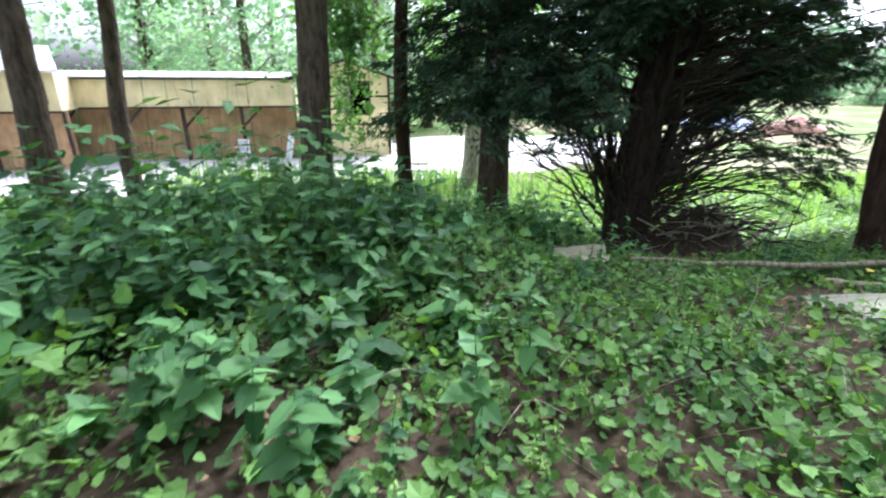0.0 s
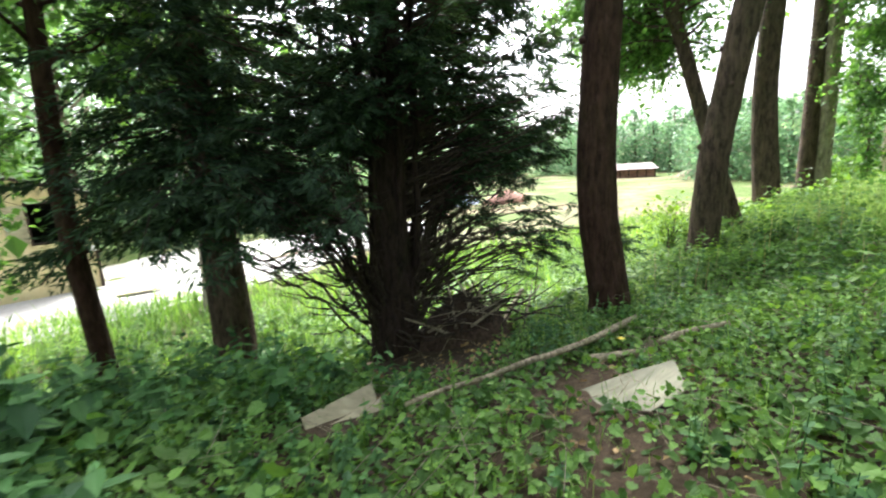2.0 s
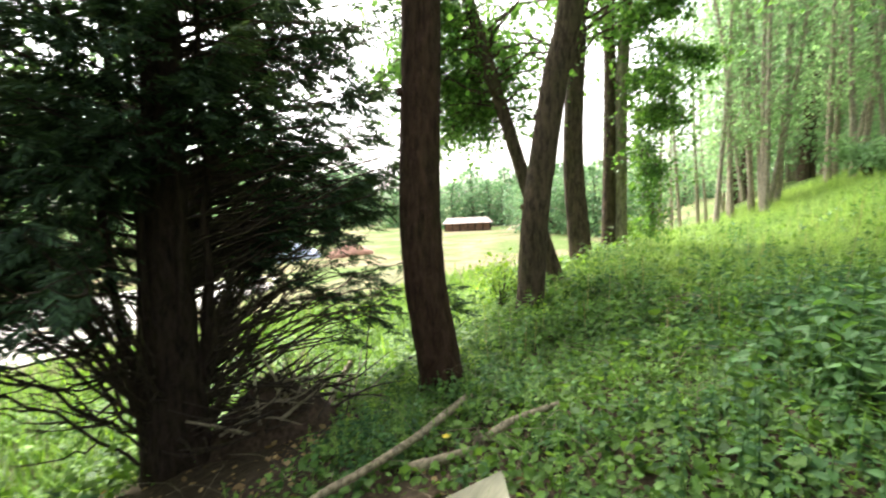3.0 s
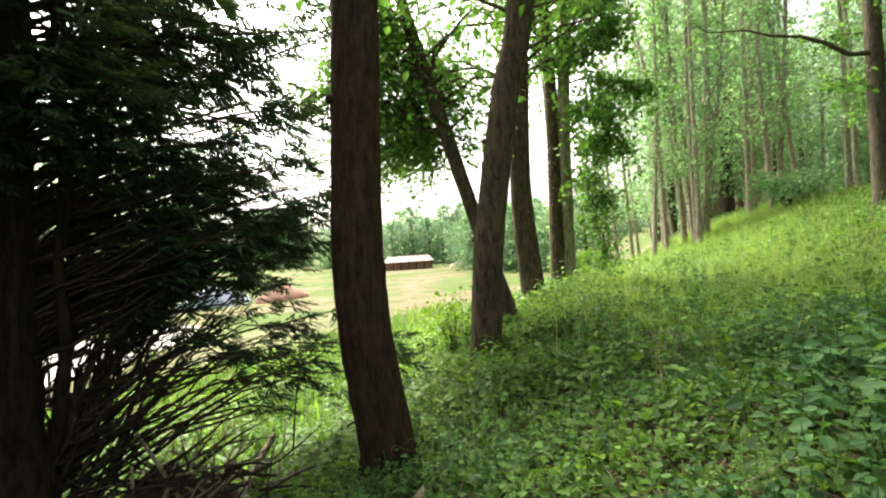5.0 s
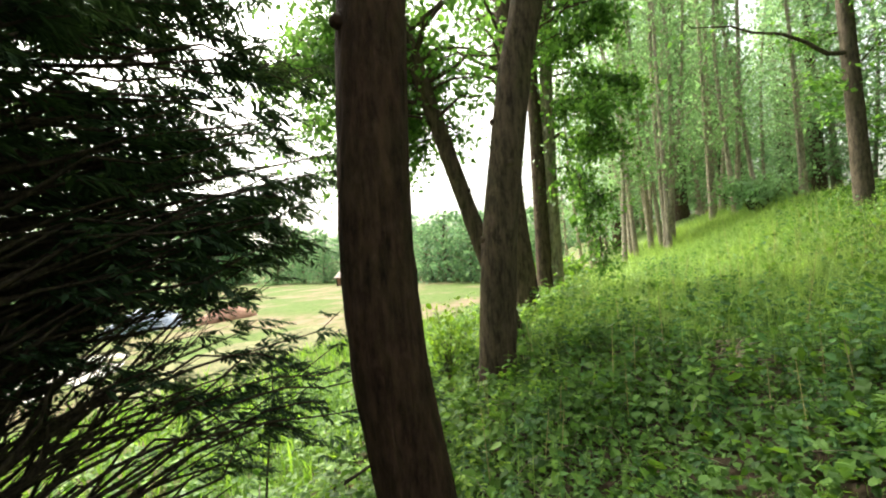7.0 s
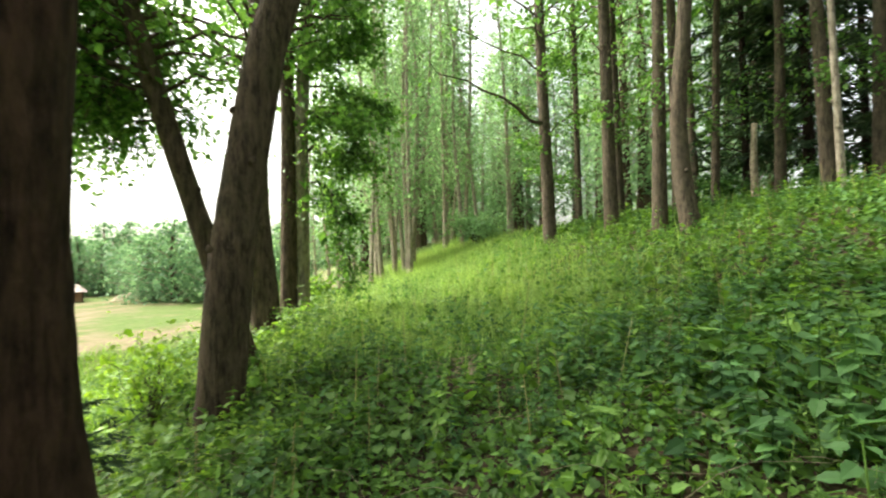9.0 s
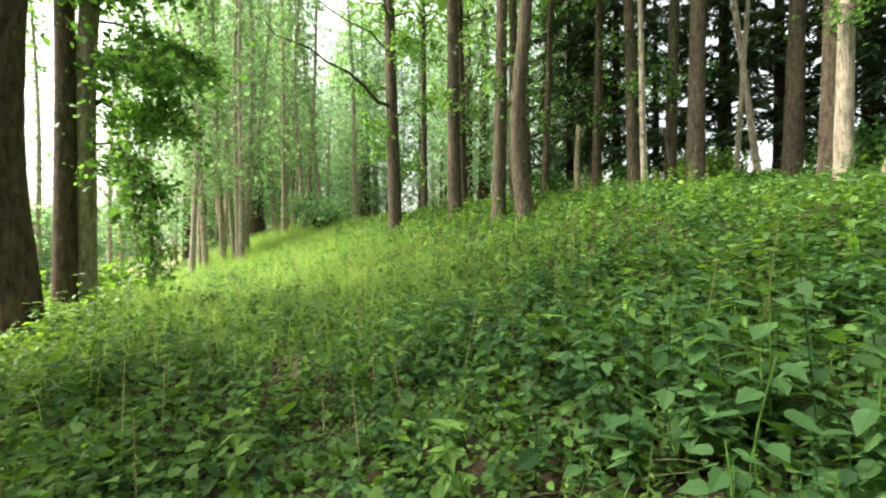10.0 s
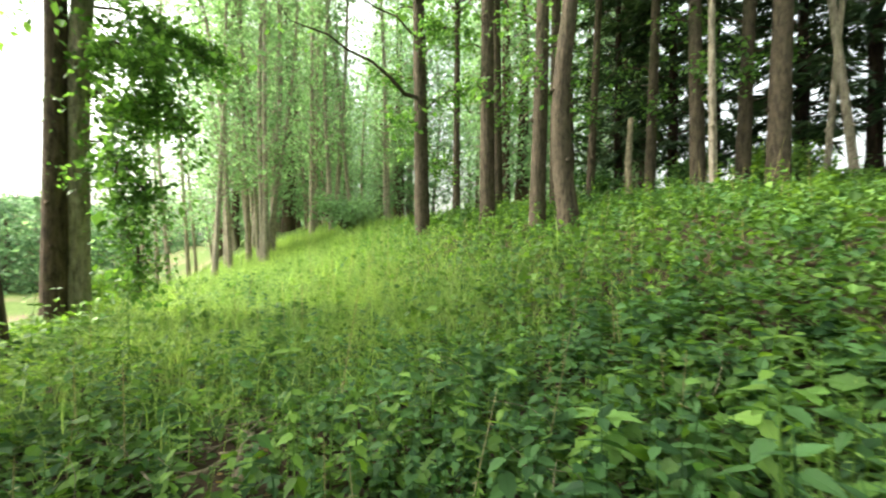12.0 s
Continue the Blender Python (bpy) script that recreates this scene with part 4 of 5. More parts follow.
def broadleaf(seed, height, reach, label, leaf=0.31, clusters=54, per=50, z0=0.1, mat=M_LEAF_FAR_HAZED):
    g = np.random.default_rng(seed)
    axis = spline([(0, 0, 0), (g.normal(0, 0.3), g.normal(0, 0.3), height * 0.5), (0, 0, height)], 12)
    root = thing("broadleaf_tree", (0, 0, 0), label, "tree", "wood beyond the meadow")
    fine = axis.copy()
    fine[0, 2] -= 0.3
    part("trunk", tube(fine, np.linspace(0.3, 0.06, 12), 9, 0.05, 0.3, seed), M_BARK, root, smooth=True)
    w, lv = crown(axis, height * z0, height, reach, clusters, per, leaf, g, sag=0.1, spread=0.8, thick=0.035)
    part("branchwork", w, M_BARK_PALE, root, smooth=True)["kind"] = "stuff"
    part("crown", lv, mat, root, "green rounded leaf masses")
    return root


def plant_out(protos, places, seed, tilt=0.0):
    g = np.random.default_rng(seed)
    used = set()
    for i, (x, y) in enumerate(places):
        k = int(g.integers(len(protos)))
        m = Matrix.Translation(on_ground(x, y)) @ Matrix.Rotation(g.normal(0, 1) * tilt, 4, "X") @ Matrix.Rotation(g.normal(0, 1) * tilt, 4, "Y") @ Matrix.Rotation(g.uniform(0, 6.283), 4, "Z") @ Matrix.Scale(g.uniform(0.85, 1.15), 4)
        if k not in used:
            used.add(k)
            protos[k].matrix_basis = m
        else:
            copy_thing(protos[k], m)
    for k, p in enumerate(protos):
        if k not in used:
            p.matrix_basis = Matrix.Translation(on_ground(45 + k, 0))


pg = np.random.default_rng(5)
pop_places = [(26 + 26 * pg.uniform() ** 0.8, 3 + 10 * pg.uniform()) for _ in range(24)] + [(28 + 24 * pg.uniform(), -9 + 12 * pg.uniform()) for _ in range(10)]
# unseen poplars added behind the camera to shade trunks and ground
pop_places += [(-9.0, -5), (-6, -9), (-2, -11), (2, -12.5), (-14, -2), (-13, 4), (-4, -6), (-1, -7.5), (2.5, -7.5), (4.5, -9), (-7, -3), (-11, 0.5), (-3, -14), (5, -13)]
pop_places += [(27.2 + pg.normal(0, 1.3), 6.2 + pg.normal(0, 1.0)) for _ in range(9)] + [(31 + pg.normal(0, 1.5), 3.5 + pg.normal(0, 1.2)) for _ in range(4)]
plant_out([poplar(200 + k, 17 + k, "tall slim poplar hazed light green, some unseen as shade") for k in range(4)], pop_places, 3, 0.05)
wood_places = [(-38 + 4.2 * k + pg.uniform(-1, 1), 36 + pg.uniform(-4, 8) - 0.25 * k) for k in range(11)] + [(-30 + 6 * k, 52 + pg.uniform(-3, 3)) for k in range(6)] + [(8 + 5 * k, 52 + pg.uniform(-3, 6)) for k in range(5)]
# mostly unseen trees, added round the back to keep open sky light out
wood_places += [(-14, -10), (-7, -15), (0, -17), (7, -18), (-19, -4), (-26, 16), (-24, 23), (-29, 9)]
plant_out([broadleaf(300 + k, 14 + 2 * k, 4.2, "tall broadleaf tree hazed pale green, some behind the shed, some unseen") for k in range(3)], wood_places, 4)
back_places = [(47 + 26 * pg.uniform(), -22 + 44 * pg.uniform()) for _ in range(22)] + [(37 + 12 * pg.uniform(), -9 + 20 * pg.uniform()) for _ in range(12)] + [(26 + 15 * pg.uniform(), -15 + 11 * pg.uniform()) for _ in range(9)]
plant_out([broadleaf(310 + k, 15 + 2 * k, 3.8, "tall tree deep in the wood, hazed light green", 0.2, 60, 76, 0.08) for k in range(3)], back_places, 8)
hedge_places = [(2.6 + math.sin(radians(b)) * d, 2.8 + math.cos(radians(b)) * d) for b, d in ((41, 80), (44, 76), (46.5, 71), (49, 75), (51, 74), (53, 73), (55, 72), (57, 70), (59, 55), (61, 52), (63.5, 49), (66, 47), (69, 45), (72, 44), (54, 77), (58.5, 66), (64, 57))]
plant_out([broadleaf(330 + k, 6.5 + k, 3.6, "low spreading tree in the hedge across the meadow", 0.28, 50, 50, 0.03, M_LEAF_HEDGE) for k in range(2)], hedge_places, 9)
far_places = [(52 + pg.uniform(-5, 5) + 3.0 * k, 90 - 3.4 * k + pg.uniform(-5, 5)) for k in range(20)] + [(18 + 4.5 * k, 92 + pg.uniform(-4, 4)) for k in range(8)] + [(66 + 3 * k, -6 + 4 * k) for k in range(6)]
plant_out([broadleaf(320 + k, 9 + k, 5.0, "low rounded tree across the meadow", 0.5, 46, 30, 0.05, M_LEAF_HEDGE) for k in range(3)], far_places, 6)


# ---- yellow shed and its long wing ----
def hut():
    m = Matrix.Translation((-2.66, 21.02, 0)) @ Matrix.Rotation(math.atan2(0.25, 0.968), 4, "Z")
    root = thing("shed", (0, 0, 0), "yellow boarded shed with a gable and dark unglazed window", "shed")
    root.matrix_basis = m
    g0, eave, peak, xl, xr, deep = -2.12, 1.25, 1.86, -3.6, 0.25, 4.0
    wx0, wx1, wz0, wz1 = -1.38, -0.66, -0.25, 1.02
    xm = (xl + xr) / 2
    # boards of the gable wall round the window's opening
    for name, b in (("wall_board", (xl, xr, 0, 0.08, g0, -0.72)), ("wall_board", (xl, wx0 - 0.06, 0, 0.08, -0.68, 0.44)), ("wall_board", (wx1 + 0.06, xr, 0, 0.08, -0.68, 0.44)),
                    ("wall_board", (xl, wx0 - 0.06, 0, 0.08, 0.48, eave)), ("wall_board", (wx1 + 0.06, xr, 0, 0.08, 0.48, eave)), ("wall_board", (wx0 - 0.06, wx1 + 0.06, 0, 0.08, -0.68, wz0 - 0.06)), ("wall_board", (wx0 - 0.06, wx1 + 0.06, 0, 0.08, wz1 + 0.06, eave))):
        part(name, bevelled(box(*b)), M_YELLOW, root)
    gv = np.array([(xl, 0, eave), (xr, 0, eave), (xm, 0, peak), (xl, 0.08, eave), (xr, 0.08, eave), (xm, 0.08, peak)], float)
    part("gable_board", (gv, [(0, 1, 2), (5, 4, 3), (0, 3, 4, 1), (1, 4, 5, 2), (2, 5, 3, 0)]), M_YELLOW, root)
    for z in (-0.7, 0.46):
        spans = [(xl, xr)] if z < -0.3 else [(xl, wx0 - 0.07), (wx1 + 0.07, xr)]
        for a, b in spans:
            part("batten", bevelled(box(a - 0.01, b + 0.01, -0.03, 0.05, z - 0.04, z + 0.04), 0.006), M_DARKWOOD, root)
    for x in (xl, xr - 0.1):
        part("corner_post", bevelled(box(x, x + 0.1, -0.035, 0.1, g0, eave), 0.008), M_DARKWOOD, root)
    win = part("window_frame", bevelled(box(wx0 - 0.07, wx0, -0.04, 0.1, wz0 - 0.07, wz1 + 0.07), 0.006), M_DARKWOOD, root, "dark timber window frame")
    for b in ((wx1, wx1 + 0.07, -0.04, 0.1, wz0 - 0.07, wz1 + 0.07), (wx0, wx1, -0.04, 0.1, wz0 - 0.07, wz0), (wx0, wx1, -0.04, 0.1, wz1, wz1 + 0.07)):
        part("frame_bar", bevelled(box(*b), 0.006), M_DARKWOOD, win)
    part("shutter", bevelled(box(wx0 - 0.62, wx0 - 0.08, -0.055, -0.03, wz0, wz1), 0.006), M_PLANK, root, "open brown board shutter")
    part("side_wall", box(xl, xl + 0.08, 0.085, deep, g0, eave), M_YELLOW, root)
    part("side_wall", box(xr - 0.08, xr, 0.105, deep, g0, eave), M_YELLOW, root)
    part("back_wall", box(xl, xr, deep, deep + 0.08, g0, eave), M_YELLOW, root)
    # black floor and a black sheet behind the window paint the indoor shade
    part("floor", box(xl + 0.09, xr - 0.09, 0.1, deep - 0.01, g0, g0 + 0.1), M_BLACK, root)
    part("shade_backing", box(xl + 0.1, xr - 0.1, 1.6, 1.65, g0 + 0.1, peak - 0.4), M_BLACK, root)
    for s in (-1, 1):
        x1 = xm + s * (xr - xm + 0.3)
        z1 = eave - 0.1
        v = np.array([(xm, -0.35, peak + 0.02), (x1, -0.35, z1), (x1, deep + 0.2, z1), (xm, deep + 0.2, peak + 0.02), (xm, -0.35, peak + 0.1), (x1, -0.35, z1 + 0.08), (x1, deep + 0.2, z1 + 0.08), (xm, deep + 0.2, peak + 0.1)], float)
        part("roof_slope", (v, [(0, 1, 2, 3), (7, 6, 5, 4), (0, 4, 5, 1), (1, 5, 6, 2), (2, 6, 7, 3), (3, 7, 4, 0)]), M_ROOF, root)
        v2 = np.array([(xm, -0.39, peak - 0.04), (x1, -0.39, z1 - 0.06), (x1, -0.355, z1 - 0.06), (xm, -0.355, peak - 0.04), (xm, -0.39, peak + 0.08), (x1, -0.39, z1 + 0.06), (x1, -0.355, z1 + 0.06), (xm, -0.355, peak + 0.08)], float)
        part("barge_board", (v2, [(0, 1, 2, 3), (7, 6, 5, 4), (0, 4, 5, 1), (1, 5, 6, 2), (2, 6, 7, 3), (3, 7, 4, 0)]), M_DARKWOOD, root)
    part("notice_plate", bevelled(box(-0.02, 0.22, -0.06, -0.04, -0.75, -0.55), 0.004), M_PLASTIC, root, "small pale square plate")

    wing = thing("open_shelter", (0, 0, 0), "long yellow open-fronted shelter with dark diagonal braces", "shelter")
    wing.matrix_basis = m
    x0, x1 = -17.0, -3.72
    n = 6
    for k in range(n):
        a = x0 + (x1 - x0) * k / n
        b = x0 + (x1 - x0) * (k + 1) / n
        part("fascia_board", bevelled(box(a + 0.01, b - 0.01, 0, 0.06, 0.08, 1.12), 0.008), M_YELLOW, wing)
        part("post", bevelled(box(a, a + 0.13, 0.07, 0.2, g0, 1.1), 0.01), M_DARKWOOD, wing)
        d = 0.7
        v = np.array([(a + 0.13, 0.09, -0.75), (a + 0.13, 0.09, -0.6), (a + 0.13 + d, 0.09, 0.07), (a + 0.23 + d, 0.09, 0.07), (a + 0.13, 0.18, -0.75), (a + 0.13, 0.18, -0.6), (a + 0.13 + d, 0.18, 0.07), (a + 0.23 + d, 0.18, 0.07)], float)
        part("brace", (v, [(0, 1, 2, 3), (7, 6, 5, 4), (0, 4, 5, 1), (1, 5, 6, 2), (2, 6, 7, 3), (3, 7, 4, 0)]), M_DARKWOOD, wing)
        part("rear_panel", bevelled(box(a + 0.01, b - 0.01, 0.8, 0.86, g0, 1.1), 0.008), M_ORANGE, wing, "orange-brown rear panel")
    part("rail", bevelled(box(x0, x1, -0.03, 0.0, 1.1, 1.17), 0.006), M_DARKWOOD, wing)
    part("rail", bevelled(box(x0, x1, -0.03, 0.0, 0.03, 0.1), 0.006), M_DARKWOOD, wing)
    v = np.array([(x0, -0.2, 1.18), (x1, -0.2, 1.18), (x1, 3.2, 1.36), (x0, 3.2, 1.36), (x0, -0.2, 1.22), (x1, -0.2, 1.22), (x1, 3.2, 1.4), (x0, 3.2, 1.4)], float)
    part("roof", (v, [(3, 2, 1, 0), (4, 5, 6, 7), (0, 1, 5, 4), (1, 2, 6, 5), (2, 3, 7, 6), (3, 0, 4, 7)]), M_ROOF, wing)

    ann = thing("annexe", (0, 0, 0), "small pale-roofed annexe with a dark window beside the shelter", "shed")
    ann.matrix_basis = m
    ax0, ax1 = -16.5, -11.6
    for b in ((ax0, -12.75, -1.2, -1.12, 0.05, 1.35), (-11.95, ax1, -1.2, -1.12, 0.05, 1.35), (-12.75, -11.95, -1.2, -1.12, 0.05, 0.28), (-12.75, -11.95, -1.2, -1.12, 1.12, 1.35)):
        part("wall_board", bevelled(box(*b)), M_YELLOW, ann)
    for b in ((ax0, -14.1, -0.9, -0.82, g0, 0.05), (-14.08, ax1, -0.9, -0.82, g0, 0.05)):
        part("lower_panel", bevelled(box(*b)), M_ORANGE, ann, "orange-brown lower panel")
    part("rail", bevelled(box(ax0, ax1, -1.24, -1.205, -0.02, 0.06), 0.006), M_DARKWOOD, ann)
    for x in (ax0, -14.1, ax1 - 0.1):
        part("post", bevelled(box(x, x + 0.1, -1.1, -1.0, g0, 0.05), 0.008), M_DARKWOOD, ann)
    # black sheet added behind the annexe window as its indoor shade
    part("shade_backing", box(-13.2, -11.65, -0.7, -0.65, g0, 1.3), M_BLACK, ann)
    part("side_wall", box(ax1 - 0.08, ax1, -1.11, -0.05, 0.05, 1.3), M_YELLOW, ann)
    v = np.array([(ax0 - 0.2, -1.5, 1.36), (ax1 + 0.3, -1.5, 1.36), (-12.3, 0.6, 2.2), (ax0 - 0.2, 0.6, 2.2)], float)
    v = np.concatenate([v, v + np.array([0, 0, 0.06])])
    part("roof", (v, [(3, 2, 1, 0), (4, 5, 6, 7), (0, 1, 5, 4), (1, 2, 6, 5), (2, 3, 7, 6), (3, 0, 4, 7)]), M_ROOF, ann)
    return m


HUT = hut()


def place_in(m, x, y, z):
    return tuple(m @ Vector((x, y, z)))


chair = thing("garden_chair", place_in(HUT, -5.9, -0.8, -2.07), "white plastic garden chair standing in the yard", "chair")
part("seat", bevelled(box(-0.24, 0.24, -0.22, 0.22, 0.4, 0.44)), M_PLASTIC, chair)
for sx in (-0.21, 0.21):
    for sy in (-0.19, 0.19):
        part("leg", bevelled(box(sx - 0.025, sx + 0.025, sy - 0.025, sy + 0.025, 0, 0.4), 0.006), M_PLASTIC, chair)
    part("armrest", bevelled(box(sx - 0.03, sx + 0.03, -0.2, 0.22, 0.62, 0.66), 0.006), M_PLASTIC, chair)
for k in range(5):
    part("back_slat", bevelled(box(-0.2 + k * 0.09, -0.14 + k * 0.09, 0.2, 0.225, 0.44, 0.86), 0.006), M_PLASTIC, chair)
part("back_rail", bevelled(box(-0.24, 0.24, 0.19, 0.235, 0.86, 0.92), 0.006), M_PLASTIC, chair)
sheet = thing("leaning_sheet", place_in(HUT, -4.2, -0.35, -2.07), "white sheet of board leaning by the shelter", "board")
sheet.rotation_euler = (radians(-14), radians(12), 0.3)
part("board", bevelled(box(-0.12, 0.14, 0, 0.02, 0, 1.1), 0.004), M_PLASTIC, sheet)
for k, (x, y, ln, a) in enumerate([(4.0, 21.5, 1.6, 0.3), (4.6, 21.9, 1.3, -0.2), (-1.2, 18.6, 1.2, 0.1)]):
    pl = thing("plank", on_ground(x, y, 0.06), "loose plank lying on the pale yard", "plank")
    pl.rotation_euler = (0, 0, a)
    part("board", bevelled(box(-ln / 2, ln / 2, -0.12, 0.12, 0, 0.05)), M_PLANK, pl)

# far buildings across the meadow
barn = thing("barn", (49.0, 41.0, -2.07), "low barn with a pale roof far across the meadow", "barn")
barn.rotation_euler = (0, 0, -0.88)
barn.scale = (0.85, 0.85, 0.8)
part("wall", box(-3.6, 3.6, 0.3, 0.5, 0, 1.2), M_RED, barn, "dull reddish wall")
for k in range(7):
    part("post", box(-3.6 + 1.18 * k, -3.45 + 1.18 * k, -0.3, -0.15, 0, 1.25), M_DARKWOOD, barn)
rv = np.array([(-4, -0.6, 1.2), (4, -0.6, 1.2), (3.2, 1.6, 2.1), (-3.2, 1.6, 2.1), (-4, 4, 1.2), (4, 4, 1.2)], float)
rv = np.concatenate([rv, rv + np.array([0, 0, 0.1])])
part("roof", (rv, [(3, 2, 1, 0), (5, 2, 3, 4), (6, 7, 8, 9), (10, 9, 8, 11), (0, 1, 7, 6), (4, 10, 11, 5), (1, 2, 8, 7), (2, 5, 11, 8), (0, 6, 9, 3), (3, 9, 10, 4)]), M_BARNROOF, barn)
part("back_wall", box(-3.6, 3.6, 3.6, 3.8, 0, 1.2), M_RED, barn)


def heap(name, x, y, rx, ry, h, mat, label, seed):
    g = np.random.default_rng(seed)
    n, rings = 20, 7
    vs = []
    for k in range(rings):
        s = k / (rings - 1)
        th = np.linspace(0, 2 * np.pi, n, endpoint=False)
        r = (1 - s ** 1.6) * (1 + g.normal(0, 0.06, n)) + 0.01
        vs.append(np.stack([rx * r * np.cos(th), ry * r * np.sin(th), h * s + g.normal(0, 0.04, n) * (k > 0)], -1))
    v = np.concatenate(vs)
    i, j = np.arange(rings - 1)[:, None] * n, np.arange(n)[None]
    f = np.stack([i + j, i + (j + 1) % n, i + n + (j + 1) % n, i + n + j], -1).reshape(-1, 4)
    ob = mesh_object(name, v, f, mat, True)
    ob.location = on_ground(x, y)
    return tagged(ob, label, "heap")


heap("covered_heap", 19.0, 33.4, 2.6, 1.3, 1.5, M_BLUE, "heap under a faded blue-white sheet on the meadow", 1)
heap("timber_heap", 22.9, 31.2, 2.2, 1.0, 1.0, M_RED, "low rusty red heap of scrap on the meadow", 2)
heap("rubble_heap", 53.5, 35.5, 2.6, 1.2, 0.8, M_DEADWOOD, "pale heap of cut wood beside the barn", 3)


# ---- things lying under the trees ----
def flat_board(name, outline, thick, label, mat, category):
    c = np.mean(np.array(outline), axis=0)
    root = thing(name, tuple(c), label, category)
    top = [tuple(np.array(q) - c + np.array([0, 0, thick])) for q in outline]
    low = [tuple(np.array(q) - c) for q in outline]
    n = len(outline)
    f = [tuple(range(n)), tuple(range(2 * n - 1, n - 1, -1))] + [(i, n + i, n + (i + 1) % n, (i + 1) % n) for i in range(n)]
    bm = bmesh.new()
    vs = [bm.verts.new(q) for q in top + low]
    for q in f:
        bm.faces.new([vs[i] for i in q])
    bmesh.ops.recalc_face_normals(bm, faces=bm.faces)
    bmesh.ops.bevel(bm, geom=list(bm.edges), offset=0.003, segments=1, affect="EDGES")
    me = bpy.data.meshes.new("board")
    bm.to_mesh(me)
    bm.free()
    me.materials.append(mat)
    ob = new("board", me)
    ob.parent = root
    return root


flat_board("broken_board", [(3.93, 3.38, -0.2), (3.58, 3.62, -0.33), (3.24, 3.78, -0.44), (3.05, 3.5, -0.38), (3.16, 3.05, -0.27), (3.56, 3.02, -0.2)], 0.012, "broken greenish plywood sheet lying on bare soil", M_BOARD, "board")
flat_board("plank", [(1.1, 4.16, -0.3), (1.72, 4.48, -0.35), (1.72, 4.57, -0.24), (1.08, 4.25, -0.18)], 0.025, "pale mossy plank lying in nettles", M_PLANK, "plank")
flat_board("plank", [(1.14, 4.0, -0.33), (1.74, 4.32, -0.39), (1.74, 4.44, -0.32), (1.12, 4.12, -0.25)], 0.025, "pale mossy plank lying in nettles", M_PLANK, "plank")


def lying(name, pts, r0, r1, label, mat, category="log", lift=0.05, seed=0):
    q = [(x, y, float(ground(x, y)) + lift + dz) for x, y, dz in pts]
    c = Vector(q[0])
    root = thing(name, q[0], label, category)
    p = spline([tuple(Vector(a) - c) for a in q], 14)
    part("stem", capped(p, np.linspace(r0, r1, 14), 9, 0.08, seed), mat, root, smooth=True)
    return root


lying("fallen_branch", [(1.75, 3.95, 0.1), (2.2, 4.1, 0.13), (2.6, 4.2, 0.13), (3.1, 4.28, 0.16), (3.5, 4.33, 0.15), (4.15, 4.44, 0.15), (4.66, 4.57, 0.14), (5.3, 4.8, 0.08)], 0.018, 0.042, "long pale barkless branch lying across the ground", M_DEADWOOD, "branch", seed=1)
lying("fallen_branch", [(4.5, 3.95, 0.05), (4.8, 3.85, 0.07), (5.1, 3.6, 0.06)], 0.035, 0.025, "short pale branch lying among leaves", M_DEADWOOD, "branch", seed=2)
lying("fallen_branch", [(3.9, 4.3, 0.0), (4.1, 4.12, 0.02), (4.3, 3.95, 0.03)], 0.045, 0.035, "short pale branch lying among leaves", M_DEADWOOD, "branch", seed=3)
lying("fallen_branch", [(2.85, 3.25, 0.0), (3.0, 3.1, 0.02), (3.05, 2.92, 0.03)], 0.018, 0.012, "thin reddish twig lying on bare soil", M_BARK, "branch", seed=4)
lying("fallen_branch", [(5.3, 7.75, 0.05), (5.7, 8.0, 0.3), (6.15, 8.2, 0.55)], 0.055, 0.045, "pale peeled branch by the cypress", M_DEADWOOD, "branch", seed=5)
lying("bent_stick", [(9.1, 3.62, 0.02), (9.2, 3.58, 0.12), (9.18, 3.5, 0.2)], 0.012, 0.008, "short bent pale stick poking from leaves", M_DEADWOOD, "stick", seed=6)
stone = heap("stone", 9.05, 3.55, 0.12, 0.09, 0.12, M_DEADWOOD, "pale rounded stone among the leaves", 8)
stone["category"] = "stone"
pebble = heap("stone", 4.52, 4.06, 0.06, 0.05, 0.12, M_DEADWOOD, "small pale stone beside the fallen branches", 9)
pebble["category"] = "stone"
M_PETAL = leaf_material("yellow_petal", (0.6, 0.45, 0.03), (0.75, 0.58, 0.05), 0.3)
bloom = thing("yellow_flower", on_ground(4.23, 4.16), "small bright yellow flower among green leaves", "flower")
part("stem", tube(spline([(0, 0, -0.03), (0.01, 0, 0.1), (0, 0.01, 0.2)], 5), np.linspace(0.004, 0.003, 5), 5), M_BANK, bloom)
for k in range(7):
    part("petal", scatter(LEAF_FULL, np.array([(0, 0.01, 0.2)]), np.array([k * 0.9]), np.array([0.35]), np.array([0.0]), np.array([0.045])), M_PETAL, bloom)
bg_ = np.random.default_rng(77)
M_LITTER = rough_material("needle_litter", (0.03, 0.02, 0.014), (0.1, 0.065, 0.045), 18.0, (1, 1, 1), 0.8, 0.95)
mound = heap("litter_mound", 4.4, 7.6, 1.0, 0.65, 0.9, M_LITTER, "mound of brown needle litter under the sticks", 12)
mound["category"] = "mound"
pile = thing("brushwood_pile", on_ground(4.35, 7.65), "tangle of dead sticks at the foot of the cypress", "brushwood")
